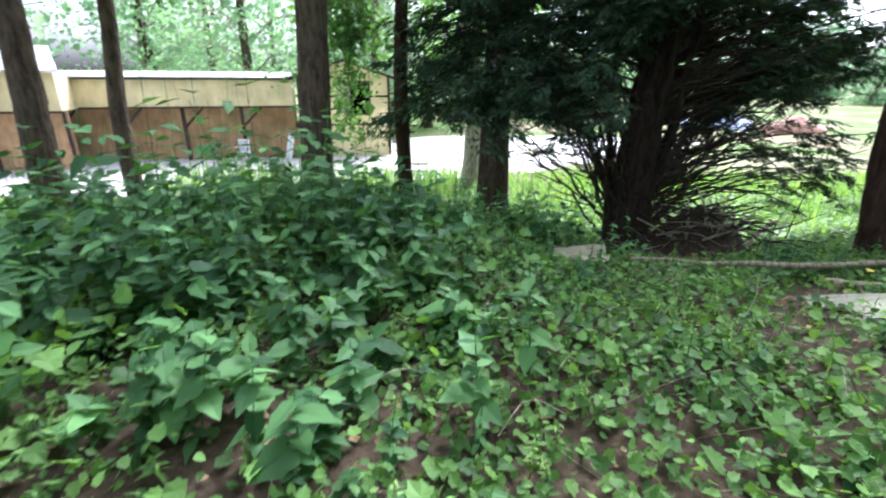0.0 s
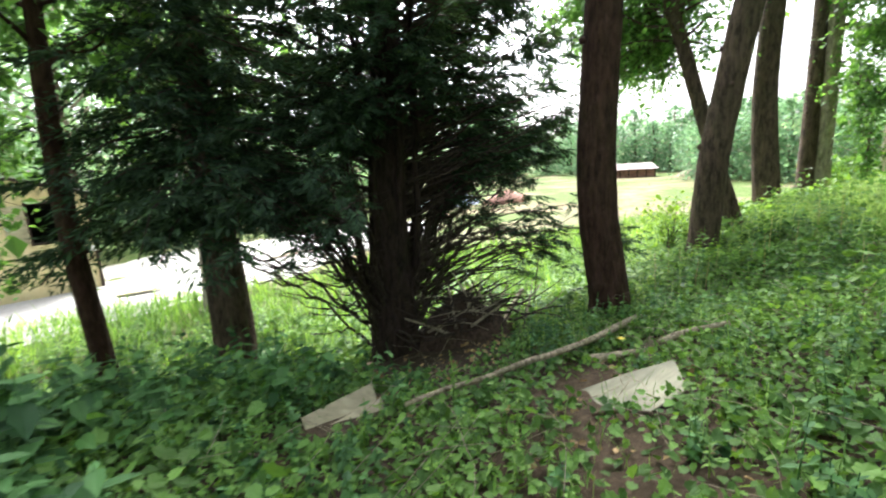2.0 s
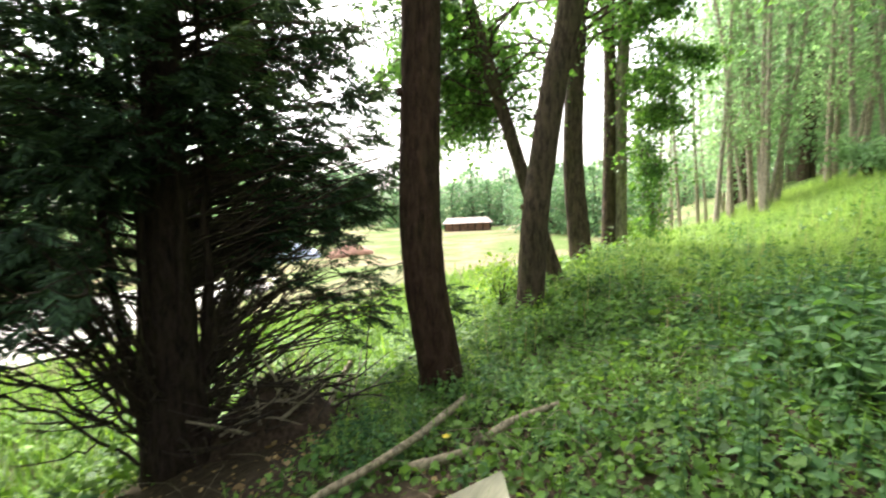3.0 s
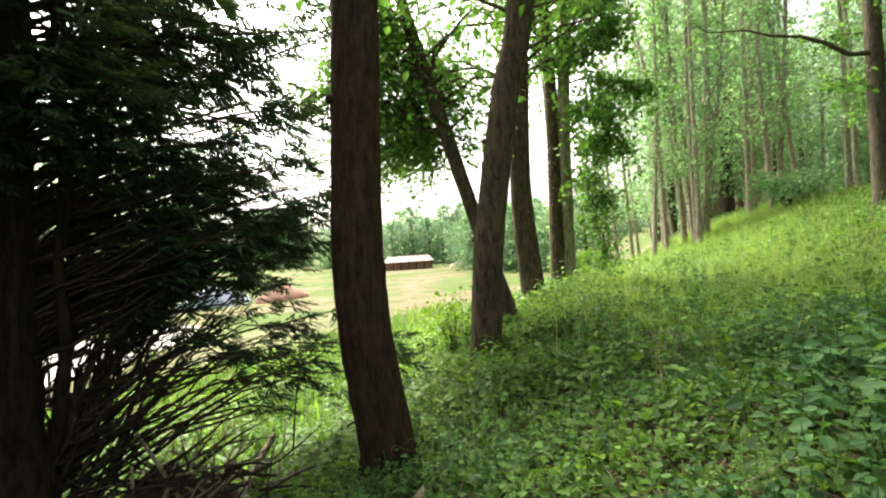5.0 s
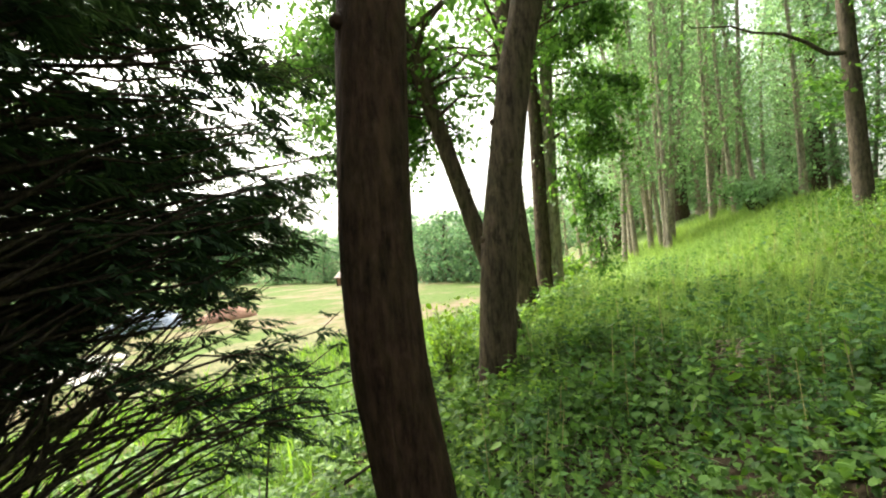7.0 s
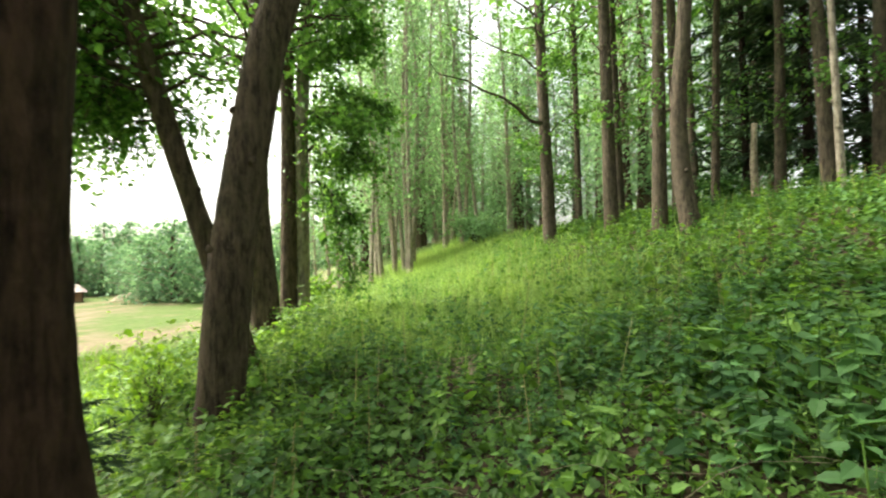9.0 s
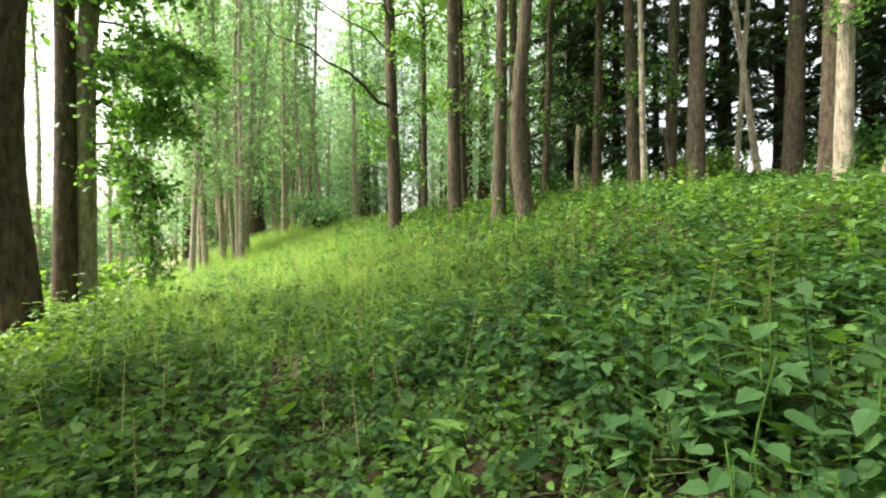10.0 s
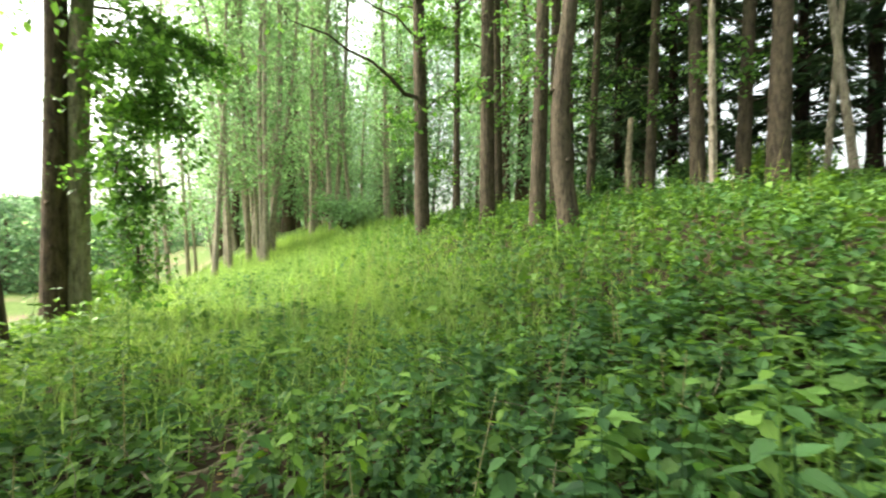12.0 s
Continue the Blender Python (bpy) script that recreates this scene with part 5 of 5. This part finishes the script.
for k in range(120):
    x, y = bg_.normal(0.1, 0.6), bg_.normal(-0.1, 0.35)
    a, ln = bg_.uniform(0, 6.28), bg_.uniform(0.5, 1.3)
    z = float(ground(4.35 + x, 7.65 + y)) - on_ground(4.35, 7.65)[2] + bg_.uniform(0.1, 0.42) + 0.55 * math.exp(-((x / 0.8) ** 2 + (y / 0.5) ** 2))
    p = spline([(x, y, z), (x + 0.5 * ln * math.cos(a), y + 0.5 * ln * math.sin(a), z + 0.12), (x + ln * math.cos(a), y + ln * math.sin(a), z + bg_.uniform(0.0, 0.6))], 6)
    part("stick", capped(p, np.linspace(bg_.uniform(0.01, 0.03), 0.005, 6), 5), M_DEADWOOD if k % 4 == 0 else M_TWIG, pile, smooth=True)
for k, (x, y, a, ln, up) in enumerate([(0.15, -0.35, 2.0, 0.5, 0.75), (-0.35, -0.5, 1.2, 0.6, 0.5), (-0.5, -0.6, 2.6, 0.7, 0.3), (0.5, -0.3, 0.6, 0.8, 0.35), (-0.1, -0.55, 0.2, 0.9, 0.2), (0.75, -0.2, 2.4, 0.6, 0.6)]):
    z = float(ground(4.35 + x, 7.65 + y)) - on_ground(4.35, 7.65)[2] + 0.16 + 0.5 * math.exp(-((x / 0.8) ** 2 + (y / 0.5) ** 2))
    p = spline([(x, y, z), (x + 0.5 * ln * math.cos(a), y + 0.5 * ln * math.sin(a), z + 0.55 * up), (x + ln * math.cos(a), y + ln * math.sin(a), z + up)], 6)
    part("stick", capped(p, np.linspace(0.028, 0.014, 6), 6), M_DEADWOOD, pile, smooth=True)
sap = thing("sapling", on_ground(6.4, 8.2), "thin dark sapling with a few dark leaves", "sapling")
sp_ = spline([(0, 0, -0.1), (0.12, 0.0, 0.8), (0.3, 0.05, 1.5), (0.32, 0.06, 2.0)], 10)
part("stem", tube(sp_, np.linspace(0.016, 0.006, 10), 6), M_TWIG, sap, smooth=True)
part("foliage", leaves_at(sp_[6] + bg_.normal(0, 0.16, (60, 3)) * np.array([1.4, 1.4, 0.8]) + np.array([0, 0, 0.3]), 0.09, bg_), M_CONIFER, sap)
part("low_leaves", leaves_at(sp_[3] + bg_.normal(0, 0.1, (12, 3)), 0.08, bg_), M_LEAF, sap)


def seedling(x, y, h, leaf, label, seed, mat=M_SEEDLING, whorls=2):
    g = np.random.default_rng(seed)
    root = thing("seedling", on_ground(x, y), label, "plant")
    part("stem", tube(spline([(0, 0, -0.05), (0.01, 0, h * 0.5), (0, 0.01, h)], 6), np.linspace(0.006, 0.003, 6), 5), mat, root)
    for w in range(whorls):
        for k in range(6 - w):
            a = k * 6.283 / (6 - w) + w * 0.5 + g.normal(0, 0.15)
            z = h * (1 - 0.22 * w)
            v, f = scatter(LEAF_FULL, np.array([(0, 0, z)]), np.array([a]), np.array([0.15 - 0.5 * w + g.normal(0, 0.12)]), np.array([g.normal(0, 0.15)]), np.array([leaf * g.uniform(0.85, 1.1)]))
            part("leaf", (v, f), mat, root)
    return root


seedling(7.68, 1.66, 0.42, 0.17, "pale green seedling with a whorl of long leaves", 1)
seedling(6.35, 3.05, 0.5, 0.1, "tall thin green seedling with rounded leaves", 2, M_BANK, 3)
seedling(7.3, 4.0, 0.55, 0.1, "tall thin green seedling with rounded leaves", 3, M_BANK, 4)


def broad_plant(x, y, h, leaf, seed):
    """A leafy plant: an upright stem with large drooping leaves on stalks."""
    g = np.random.default_rng(seed)
    root = thing("broadleaf_plant", on_ground(x, y), "large-leaved blue-green plant on the bank", "plant", "large-leaved plants")
    lean = g.normal(0, 0.06, 2)
    part("stem", tube(spline([(0, 0, -0.05), (lean[0] * 0.4, lean[1] * 0.4, h * 0.5), (lean[0], lean[1], h)], 8), np.linspace(0.007, 0.004, 8), 6), M_BANK, root)
    for k in range(13):
        z = h * (0.2 + 0.8 * (k + 0.5) / 13)
        a = k * 2.4 + g.normal(0, 0.2)
        reach = 0.1 * (1.3 - z / h)
        tip = np.array([lean[0] * z / h - math.sin(a) * reach, lean[1] * z / h + math.cos(a) * reach, z + 0.03])
        part("leaf", scatter(LEAF_TOOTHED, tip[None], np.array([a]), np.array([g.normal(-0.25, 0.2)]), np.array([g.normal(0, 0.2)]), np.array([leaf * (1.25 - 0.6 * z / h) * g.uniform(0.85, 1.15)])), M_NETTLE, root)
    return root


for k, (x, y, h, leaf) in enumerate([(5.75, 1.95, 0.62, 0.15), (6.1, 1.78, 0.7, 0.16), (5.42, 1.72, 0.55, 0.14), (6.35, 2.1, 0.5, 0.13), (5.95, 1.5, 0.75, 0.16), (6.6, 1.75, 0.6, 0.15), (5.55, 2.25, 0.4, 0.12), (6.9, 1.5, 0.7, 0.15)]):
    broad_plant(x, y, h, leaf, 400 + k)
tl = np.random.default_rng(88)
twig_heap = thing("twig_litter", on_ground(9.2, 3.7), "pale dry twigs lying in a gap among the herbs", "twigs")
for k in range(16):
    x, y, a, ln = tl.normal(0, 0.45), tl.normal(0, 0.25), tl.uniform(0, 6.283), tl.uniform(0.2, 0.6)
    z = float(ground(9.2 + x, 3.7 + y)) - on_ground(9.2, 3.7)[2] + tl.uniform(0.03, 0.12)
    p = spline([(x, y, z), (x + 0.5 * ln * math.cos(a), y + 0.5 * ln * math.sin(a), z + 0.04), (x + ln * math.cos(a + 0.2), y + ln * math.sin(a + 0.2), z + tl.uniform(-0.02, 0.1))], 6)
    part("twig", capped(p, np.linspace(0.011, 0.004, 6), 5), M_DEADWOOD, twig_heap, smooth=True)


def shrub(x, y, r, h, label, seed, mat, leaf=0.2, n=2600, thick=0.025):
    g = np.random.default_rng(seed)
    root = thing("shrub", on_ground(x, y), label, "shrub")
    wood, pos = [], []
    for k in range(26):
        a, d = g.uniform(0, 6.28), r * g.uniform(0.2, 1)
        tip = np.array([math.cos(a) * d, math.sin(a) * d, h * g.uniform(0.5, 1.0)])
        lp = limb_points((0, 0, -0.1), tip, 0.2, g, 5)
        wood.append(tube(lp, np.linspace(thick, 0.25 * thick, 5), 5))
        pos.append(lp[2] + (lp[4] - lp[2]) * g.uniform(0, 1.1, n // 26)[:, None] + g.normal(0, 0.22, (n // 26, 3)))
    part("branchwork", joined(wood), M_TWIG, root, smooth=True)["kind"] = "stuff"
    part("leaves", leaves_at(np.concatenate(pos), leaf, g), mat, root)
    return root


shrub(26.5, 1.6, 1.5, 1.7, "rounded pale green shrub on the grassy bank", 1, M_LEAF_HAZED, 0.16, 1700)
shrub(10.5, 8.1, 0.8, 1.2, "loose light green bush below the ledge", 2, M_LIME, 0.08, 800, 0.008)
for k, (x, y, r, h) in enumerate([(15.6, -9.6, 1.3, 1.2), (12.2, -10.6, 1.4, 1.3), (18.4, -8.9, 1.2, 1.1), (9.7, -9.6, 1.3, 1.0), (20.6, -7.0, 1.2, 1.2), (16.9, -10.8, 1.4, 1.5), (7.8, -9.0, 1.2, 1.0)]):
    shrub(x, y, r, h, "dark green bush under the trees on the crest", 20 + k, M_NETTLE if k % 3 else M_BANK, 0.13, 1500)
shrub(18.3, 7.9, 1.0, 0.8, "low green bush beside the tree stems", 3, M_BANK, 0.12, 1500)


# ---- herbs, leaves and grass ----
WAY = np.array([(0, 0), (0.1, 0.6), (1.1, 1.45), (1.7, 1.65), (2.3, 2.4), (2.8, 3.2), (3.0, 3.8), (3.45, 4.1), (4.1, 3.9), (4.65, 3.6), (5.1, 3.25), (5.7, 3.1)])


def way_distance(x, y):
    best = np.full(np.shape(x), 99.0)
    for (ax, ay), (bx, by) in zip(WAY[:-1], WAY[1:]):
        dx, dy = bx - ax, by - ay
        t = np.clip(((x - ax) * dx + (y - ay) * dy) / (dx * dx + dy * dy), 0, 1)
        best = np.minimum(best, np.hypot(x - ax - t * dx, y - ay - t * dy))
    return best


def lumps(x, y, scale, seed):
    """Smooth waves in 0..1, to let the cover grow in patches."""
    g = np.random.default_rng(seed)
    s = np.zeros(np.shape(x))
    for _ in range(6):
        a, ph = g.uniform(0, 6.283), g.uniform(0, 6.283)
        k = scale * g.uniform(0.6, 1.8)
        s = s + np.sin(k * (np.cos(a) * x + np.sin(a) * y) + ph)
    return 0.5 + s / 7.0


def bare(x, y):
    """How bare the soil is: under the boards, along the trodden strip, at the foot of the cypress."""
    b = 1.1 * np.exp(-((x - 3.3) / 0.6) ** 2 - ((y - 3.6) / 0.6) ** 2)
    b = b + 0.85 * np.exp(-((x - 2.5) / 0.5) ** 2 - ((y - 2.7) / 0.6) ** 2)
    b = b + 0.5 * np.exp(-((x - 0.9) / 0.5) ** 2 - ((y - 1.5) / 0.4) ** 2)
    b = b + 1.6 * np.exp(-((x - 3.0) / 1.1) ** 2 - ((y - 6.4) / 1.3) ** 2) + 1.4 * np.exp(-((x - 4.5) / 0.9) ** 2 - ((y - 7.1) / 0.8) ** 2)
    b = b + 0.6 * np.exp(-((x - 4.1) / 0.5) ** 2 - ((y - 4.1) / 0.3) ** 2)
    # first term bares dark soil in place of the shade beneath the nettles
    b = b + 0.85 * np.exp(-((x + 0.9) / 0.85) ** 2 - ((y - 1.6) / 0.9) ** 2) + 0.6 * np.exp(-((x - 2.2) / 0.9) ** 2 - ((y - 4.6) / 0.5) ** 2)
    return b + 0.9 * np.exp(-((x - 9.2) / 0.8) ** 2 - ((y - 3.7) / 0.45) ** 2)


def sow(g, x0, x1, y0, y1, per_m2, keep):
    n = int((x1 - x0) * (y1 - y0) * per_m2)
    x, y = g.uniform(x0, x1, n), g.uniform(y0, y1, n)
    k = g.uniform(0, 1, n) < keep(x, y)
    return x[k], y[k]


def clear_of_boards(x, y):
    on_sheet = (np.hypot((x - 3.5) / 0.42, (y - 3.42) / 0.34) < 1)
    on_planks = (abs(x - 1.4) < 0.36) & (abs(y - 4.2 - 0.5 * (x - 1.4)) < 0.2)
    return ~(on_sheet | on_planks)


def stuff(name, vf, mat, label):
    return tagged(mesh_object(name, vf[0], vf[1], mat), label, "plants", kind="stuff")


def low_cover(name, shape, area, per_m2, size, rise, keep, mat, label, seed, flat=0.45):
    g = np.random.default_rng(seed)
    x, y = sow(g, *area, per_m2, keep)
    k = clear_of_boards(x, y)
    x, y = x[k], y[k]
    n = len(x)
    z = ground(x, y) + rise * g.uniform(0.05, 1.0, n) * (0.4 + 1.1 * lumps(x, y, 2.2, 3))
    stuff(name, scatter(shape, np.stack([x, y, z], -1), g.uniform(0, 6.283, n), g.normal(-0.1, flat, n), g.normal(0, flat, n), size * g.lognormal(0, 0.3, n)), mat, label)


def herbs(name, area, per_m2, height, leaf, count, keep, mat, label, seed, shape=LEAF_FULL, stems=True):
    """Upright herbs: a stem each, with pairs of drooping leaves that grow smaller towards the top."""
    g = np.random.default_rng(seed)
    x, y = sow(g, *area, per_m2, keep)
    k = clear_of_boards(x, y)
    x, y = x[k], y[k]
    n = len(x)
    h = height * g.lognormal(0, 0.28, n) * (0.6 + 0.8 * lumps(x, y, 1.3, 9))
    near = way_distance(x, y)
    h = np.where(near < 0.5, np.minimum(h, 0.22), h)
    lx, ly = g.normal(0, 0.12, n) * h, g.normal(0, 0.12, n) * h
    z0 = ground(x, y)
    pos, yaw, pit, siz = [], [], [], []
    turn = g.uniform(0, 6.283, n)
    for j in range(count):
        s = 0.25 + 0.75 * (j // 2 * 2 + 1) / (count + 1)
        pos.append(np.stack([x + lx * s, y + ly * s, z0 + h * s], -1))
        yaw.append(turn + (j % 2) * math.pi + (j // 2) * 1.57 + g.normal(0, 0.25, n))
        pit.append(g.normal(-0.35, 0.3, n) + 0.35 * s)
        siz.append(leaf * (1.15 - 0.55 * s) * g.lognormal(0, 0.22, n))
    pieces = [scatter(shape, np.concatenate(pos), np.concatenate(yaw), np.concatenate(pit), g.normal(0, 0.3, n * count), np.concatenate(siz))]
    if stems:
        t = np.stack([x + lx, y + ly, z0 + h], -1)
        b = np.stack([x, y, z0 - 0.02], -1)
        w = 0.0055
        c = np.array([(-w, 0, 0), (w * .8, -w, 0), (w * .5, w, 0)])
        vv = np.concatenate([b[:, None] + c[None], t[:, None] + c[None] * 0.4], 1).reshape(-1, 3)
        ff = np.array([(0, 1, 4), (0, 4, 3), (1, 2, 5), (1, 5, 4), (2, 0, 3), (2, 3, 5)])[None] + (np.arange(n) * 6)[:, None, None]
        pieces.append((vv, ff.reshape(-1, 3)))
    stuff(name, joined(pieces), mat, label)


def bounded(lo, hi):
    def keep(x, y):
        d = way_distance(x, y)
        return ((d >= lo) & (d < hi)) * (1 - np.clip(bare(x, y), 0, 1))
    return keep


def ledge(x, y):
    """1 on the ledge and the bank, 0 down on the yard and meadow."""
    edge = 1.2 * (1 - step(-0.5, 3, x)) + 4.2 * step(4, 17, x)
    return 1 - step(5.0, 8.5, y - edge)


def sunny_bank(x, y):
    """Where light from the meadow is painted with paler grass that takes over from the herbs."""
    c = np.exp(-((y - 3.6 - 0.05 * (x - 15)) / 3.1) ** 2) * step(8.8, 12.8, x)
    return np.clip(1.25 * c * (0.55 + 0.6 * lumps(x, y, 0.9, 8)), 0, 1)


low_cover("ground_cover", LEAF_LOBED, (-2, 8, -1.8, 6.5), 760, 0.049, 0.17, lambda x, y: bounded(0, 1.7)(x, y) * ledge(x, y), M_COVER, "dense low lobed green leaves covering the woodland floor", 20, 0.55)
low_cover("ground_cover", LEAF_FOUR, (-3.2, 9, -2.8, 7), 1100, 0.046, 0.16, lambda x, y: bounded(1.7, 2.7)(x, y) * ledge(x, y), M_COVER, "dense low green leaves covering the woodland floor", 21)
low_cover("ground_cover", LEAF_TWO, (-6, 13, -5.7, 9), 560, 0.08, 0.2, lambda x, y: bounded(2.6, 5.6)(x, y) * np.maximum(0.3, ledge(x, y)), M_COVER, "dense low green leaves covering the woodland floor", 22)
low_cover("bank_cover", LEAF_TWO, (-8, 24, -12, 9), 180, 0.11, 0.3, lambda x, y: bounded(5.6, 40)(x, y) * ledge(x, y) * (1 - 0.75 * sunny_bank(x, y)), M_COVER, "leafy green herbs over the bank", 23, 0.6)
low_cover("dry_leaves", LEAF_SIX, (-1, 10, 0, 8.5), 30, 0.06, 0.03, lambda x, y: np.clip(0.15 + bare(x, y), 0, 1), M_DRYLEAF, "scattered brown dead leaves on the soil", 24)
herbs("nettles", (-3.2, 9.5, -3.2, 7.2), 30, 0.25, 0.07, 10, lambda x, y: bounded(0.25, 3.2)(x, y) * ledge(x, y) * np.clip(2.2 * lumps(x, y, 2.4, 19) - 0.4, 0.05, 1), M_NETTLE, "knee-high green nettles on the woodland floor", 31, LEAF_TOOTHED)
herbs("light_herbs", (-4, 10, -4, 6.5), 13, 0.2, 0.062, 12, lambda x, y: bounded(0.2, 4.0)(x, y) * ledge(x, y) * np.clip(1.7 * lumps(x, y, 1.7, 12) - 0.35, 0, 1), M_BANK, "light green slender-leaved herbs in patches", 37, LEAF_LONG)
M_STALK = leaf_material("buff_seed_stalk", (0.2, 0.19, 0.09), (0.34, 0.31, 0.17), 0.3, 0.7)
M_CLEAVER = leaf_material("cleavers_leaf", (0.09, 0.17, 0.04), (0.2, 0.32, 0.09), 0.35, 0.6, 0.9, 0.25)
herbs("cleavers", (-3.5, 12, -4, 7.5), 26, 0.27, 0.042, 18, lambda x, y: bounded(0.3, 5.5)(x, y) * ledge(x, y) * np.clip(1.9 * lumps(x, y, 1.4, 17) - 0.5, 0, 1), M_CLEAVER, "pale thin-leaved cleavers scrambling through the herbs", 39, LEAF_LONG)
low_cover("ground_cover", LEAF_LOBED, (-3.5, 12, -4, 7.5), 150, 0.075, 0.27, lambda x, y: bounded(1.5, 5.5)(x, y) * ledge(x, y) * np.clip(1.8 * lumps(x, y, 1.1, 27) - 0.4, 0, 1), M_COVER, "lobed light green leaves in patches above the low cover", 25, 0.5)
herbs("tall_nettles", (-3.4, 0.5, 1.4, 6.0), 24, 0.72, 0.15, 12, lambda x, y: (way_distance(x, y) > 0.75) * step(0.45, -0.5, x + 0.12 * (y - 3)), M_NETTLE, "tall thick stand of large-leaved green nettles", 32, LEAF_TOOTHED)
herbs("tall_nettles", (-2.5, 2.4, 4.4, 7.4), 16, 0.5, 0.11, 12, lambda x, y: bounded(0.9, 9)(x, y) * step(2.3, 0.9, x), M_NETTLE, "tall stand of green nettles below the trees", 33, LEAF_TOOTHED)
herbs("tall_herbs", (5.2, 9.5, -0.6, 2.9), 15, 0.42, 0.12, 12, lambda x, y: bounded(0.8, 9)(x, y) * step(2.9, 1.6, y - 0.12 * (x - 5.5)), M_NETTLE, "tall large-leaved green herbs on the bank", 34, LEAF_TOOTHED)
herbs("bank_herbs", (4, 22, -9, 5.5), 15, 0.44, 0.12, 10, lambda x, y: bounded(2.6, 40)(x, y) * (0.4 + 0.6 * lumps(x, y, 0.8, 5)) * (1 - 0.7 * sunny_bank(x, y)), M_NETTLE, "green nettles and herbs over the bank", 35, LEAF_TWO, False)
herbs("lime_herbs", (4.6, 12.5, 5.2, 9.5), 34, 0.26, 0.085, 10, lambda x, y: bounded(1.8, 30)(x, y) * step(1.2, 2.2, y - 4.2 + 0.02 * x) * (0.35 + 0.65 * lumps(x, y, 1.5, 33)), M_LIME, "herbs at the foot of the ledge, coloured lime as if sunlit", 46, LEAF_SIX, False)
herbs("meadow_herbs", (-3, 17, 6.5, 13), 14, 0.4, 0.16, 10, lambda x, y: bounded(3.0, 40)(x, y), M_BANK, "bright green herbs along the foot of the ledge", 36, LEAF_TWO, False)


def grass(name, area, per_m2, length, keep, label, seed, wide=1.0, mat=M_GRASS):
    g = np.random.default_rng(seed)
    x, y = sow(g, *area, per_m2, keep)
    n = len(x)
    z = ground(x, y) - 0.01
    shape = (BLADE[0] * np.array([wide, 1, 1]), BLADE[1])
    stuff(name, scatter(shape, np.stack([x, y, z], -1), g.uniform(0, 6.283, n), g.normal(1.3, 0.2, n), g.normal(0, 0.2, n), length * g.lognormal(0, 0.3, n)), mat, label)


herbs("bank_nettles", (5, 19, -7, 6.5), 3.2, 0.66, 0.1, 16, lambda x, y: bounded(1.8, 30)(x, y) * ledge(x, y) * np.clip(2.4 * lumps(x, y, 1.2, 23) - 0.7, 0, 1), M_BANK, "tall upright nettles standing out of the bank", 44, LEAF_TOOTHED)
herbs("bank_seedheads", (6, 20, -5, 6.5), 2.2, 0.62, 0.035, 16, lambda x, y: bounded(1.2, 30)(x, y) * np.clip(2.4 * lumps(x, y, 0.9, 29) - 0.8, 0, 1), M_STALK, "thin buff grass stalks with seed heads", 45, LEAF_LONG)
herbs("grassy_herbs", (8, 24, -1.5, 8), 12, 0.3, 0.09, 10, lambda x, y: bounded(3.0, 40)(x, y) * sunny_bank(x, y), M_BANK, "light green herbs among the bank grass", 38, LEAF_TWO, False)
grass("bank_grass", (8.5, 32, -1.5, 11), 620, 0.36, sunny_bank, "tall yellow-green grass on the bank, brightened as if sunlit", 41, 0.5)
grass("meadow_grass", (-9, 22, 8.5, 17), 130, 0.4, lambda x, y: step(4.2, 7.0, y - 4.2 * step(4, 17, x)) * (0.55 + 0.45 * lumps(x, y, 0.7, 4)), "bright green meadow grass below the ledge", 42, 1.3, M_BANK)
grass("path_grass", (1.5, 7, 1.2, 3.4), 110, 0.2, lambda x, y: np.clip(lumps(x, y, 2.0, 6) * 1.6 - 0.5, 0, 1), "tufts of green grass along the trodden strip", 43, 0.5, M_BANK)


def dry_stalks(n, seed):
    g = np.random.default_rng(seed)
    out = []
    for _ in range(n):
        x, y = g.uniform(-1, 10), g.uniform(0.8, 5.8)
        a, ln = g.uniform(0, 6.283), g.uniform(0.25, 0.7)
        z = float(ground(x, y)) + 0.04
        up = g.uniform(0.1, 0.6) * ln
        p = spline([(x, y, z), (x + 0.5 * ln * math.cos(a), y + 0.5 * ln * math.sin(a), z + up), (x + ln * math.cos(a + 0.3), y + ln * math.sin(a + 0.3), z + up * 1.1)], 6)
        out.append(tube(p, np.linspace(0.0028, 0.0015, 6), 3))
    stuff("dry_stalks", joined(out), M_DEADWOOD, "thin pale dry stalks among the leaves")


dry_stalks(300, 51)
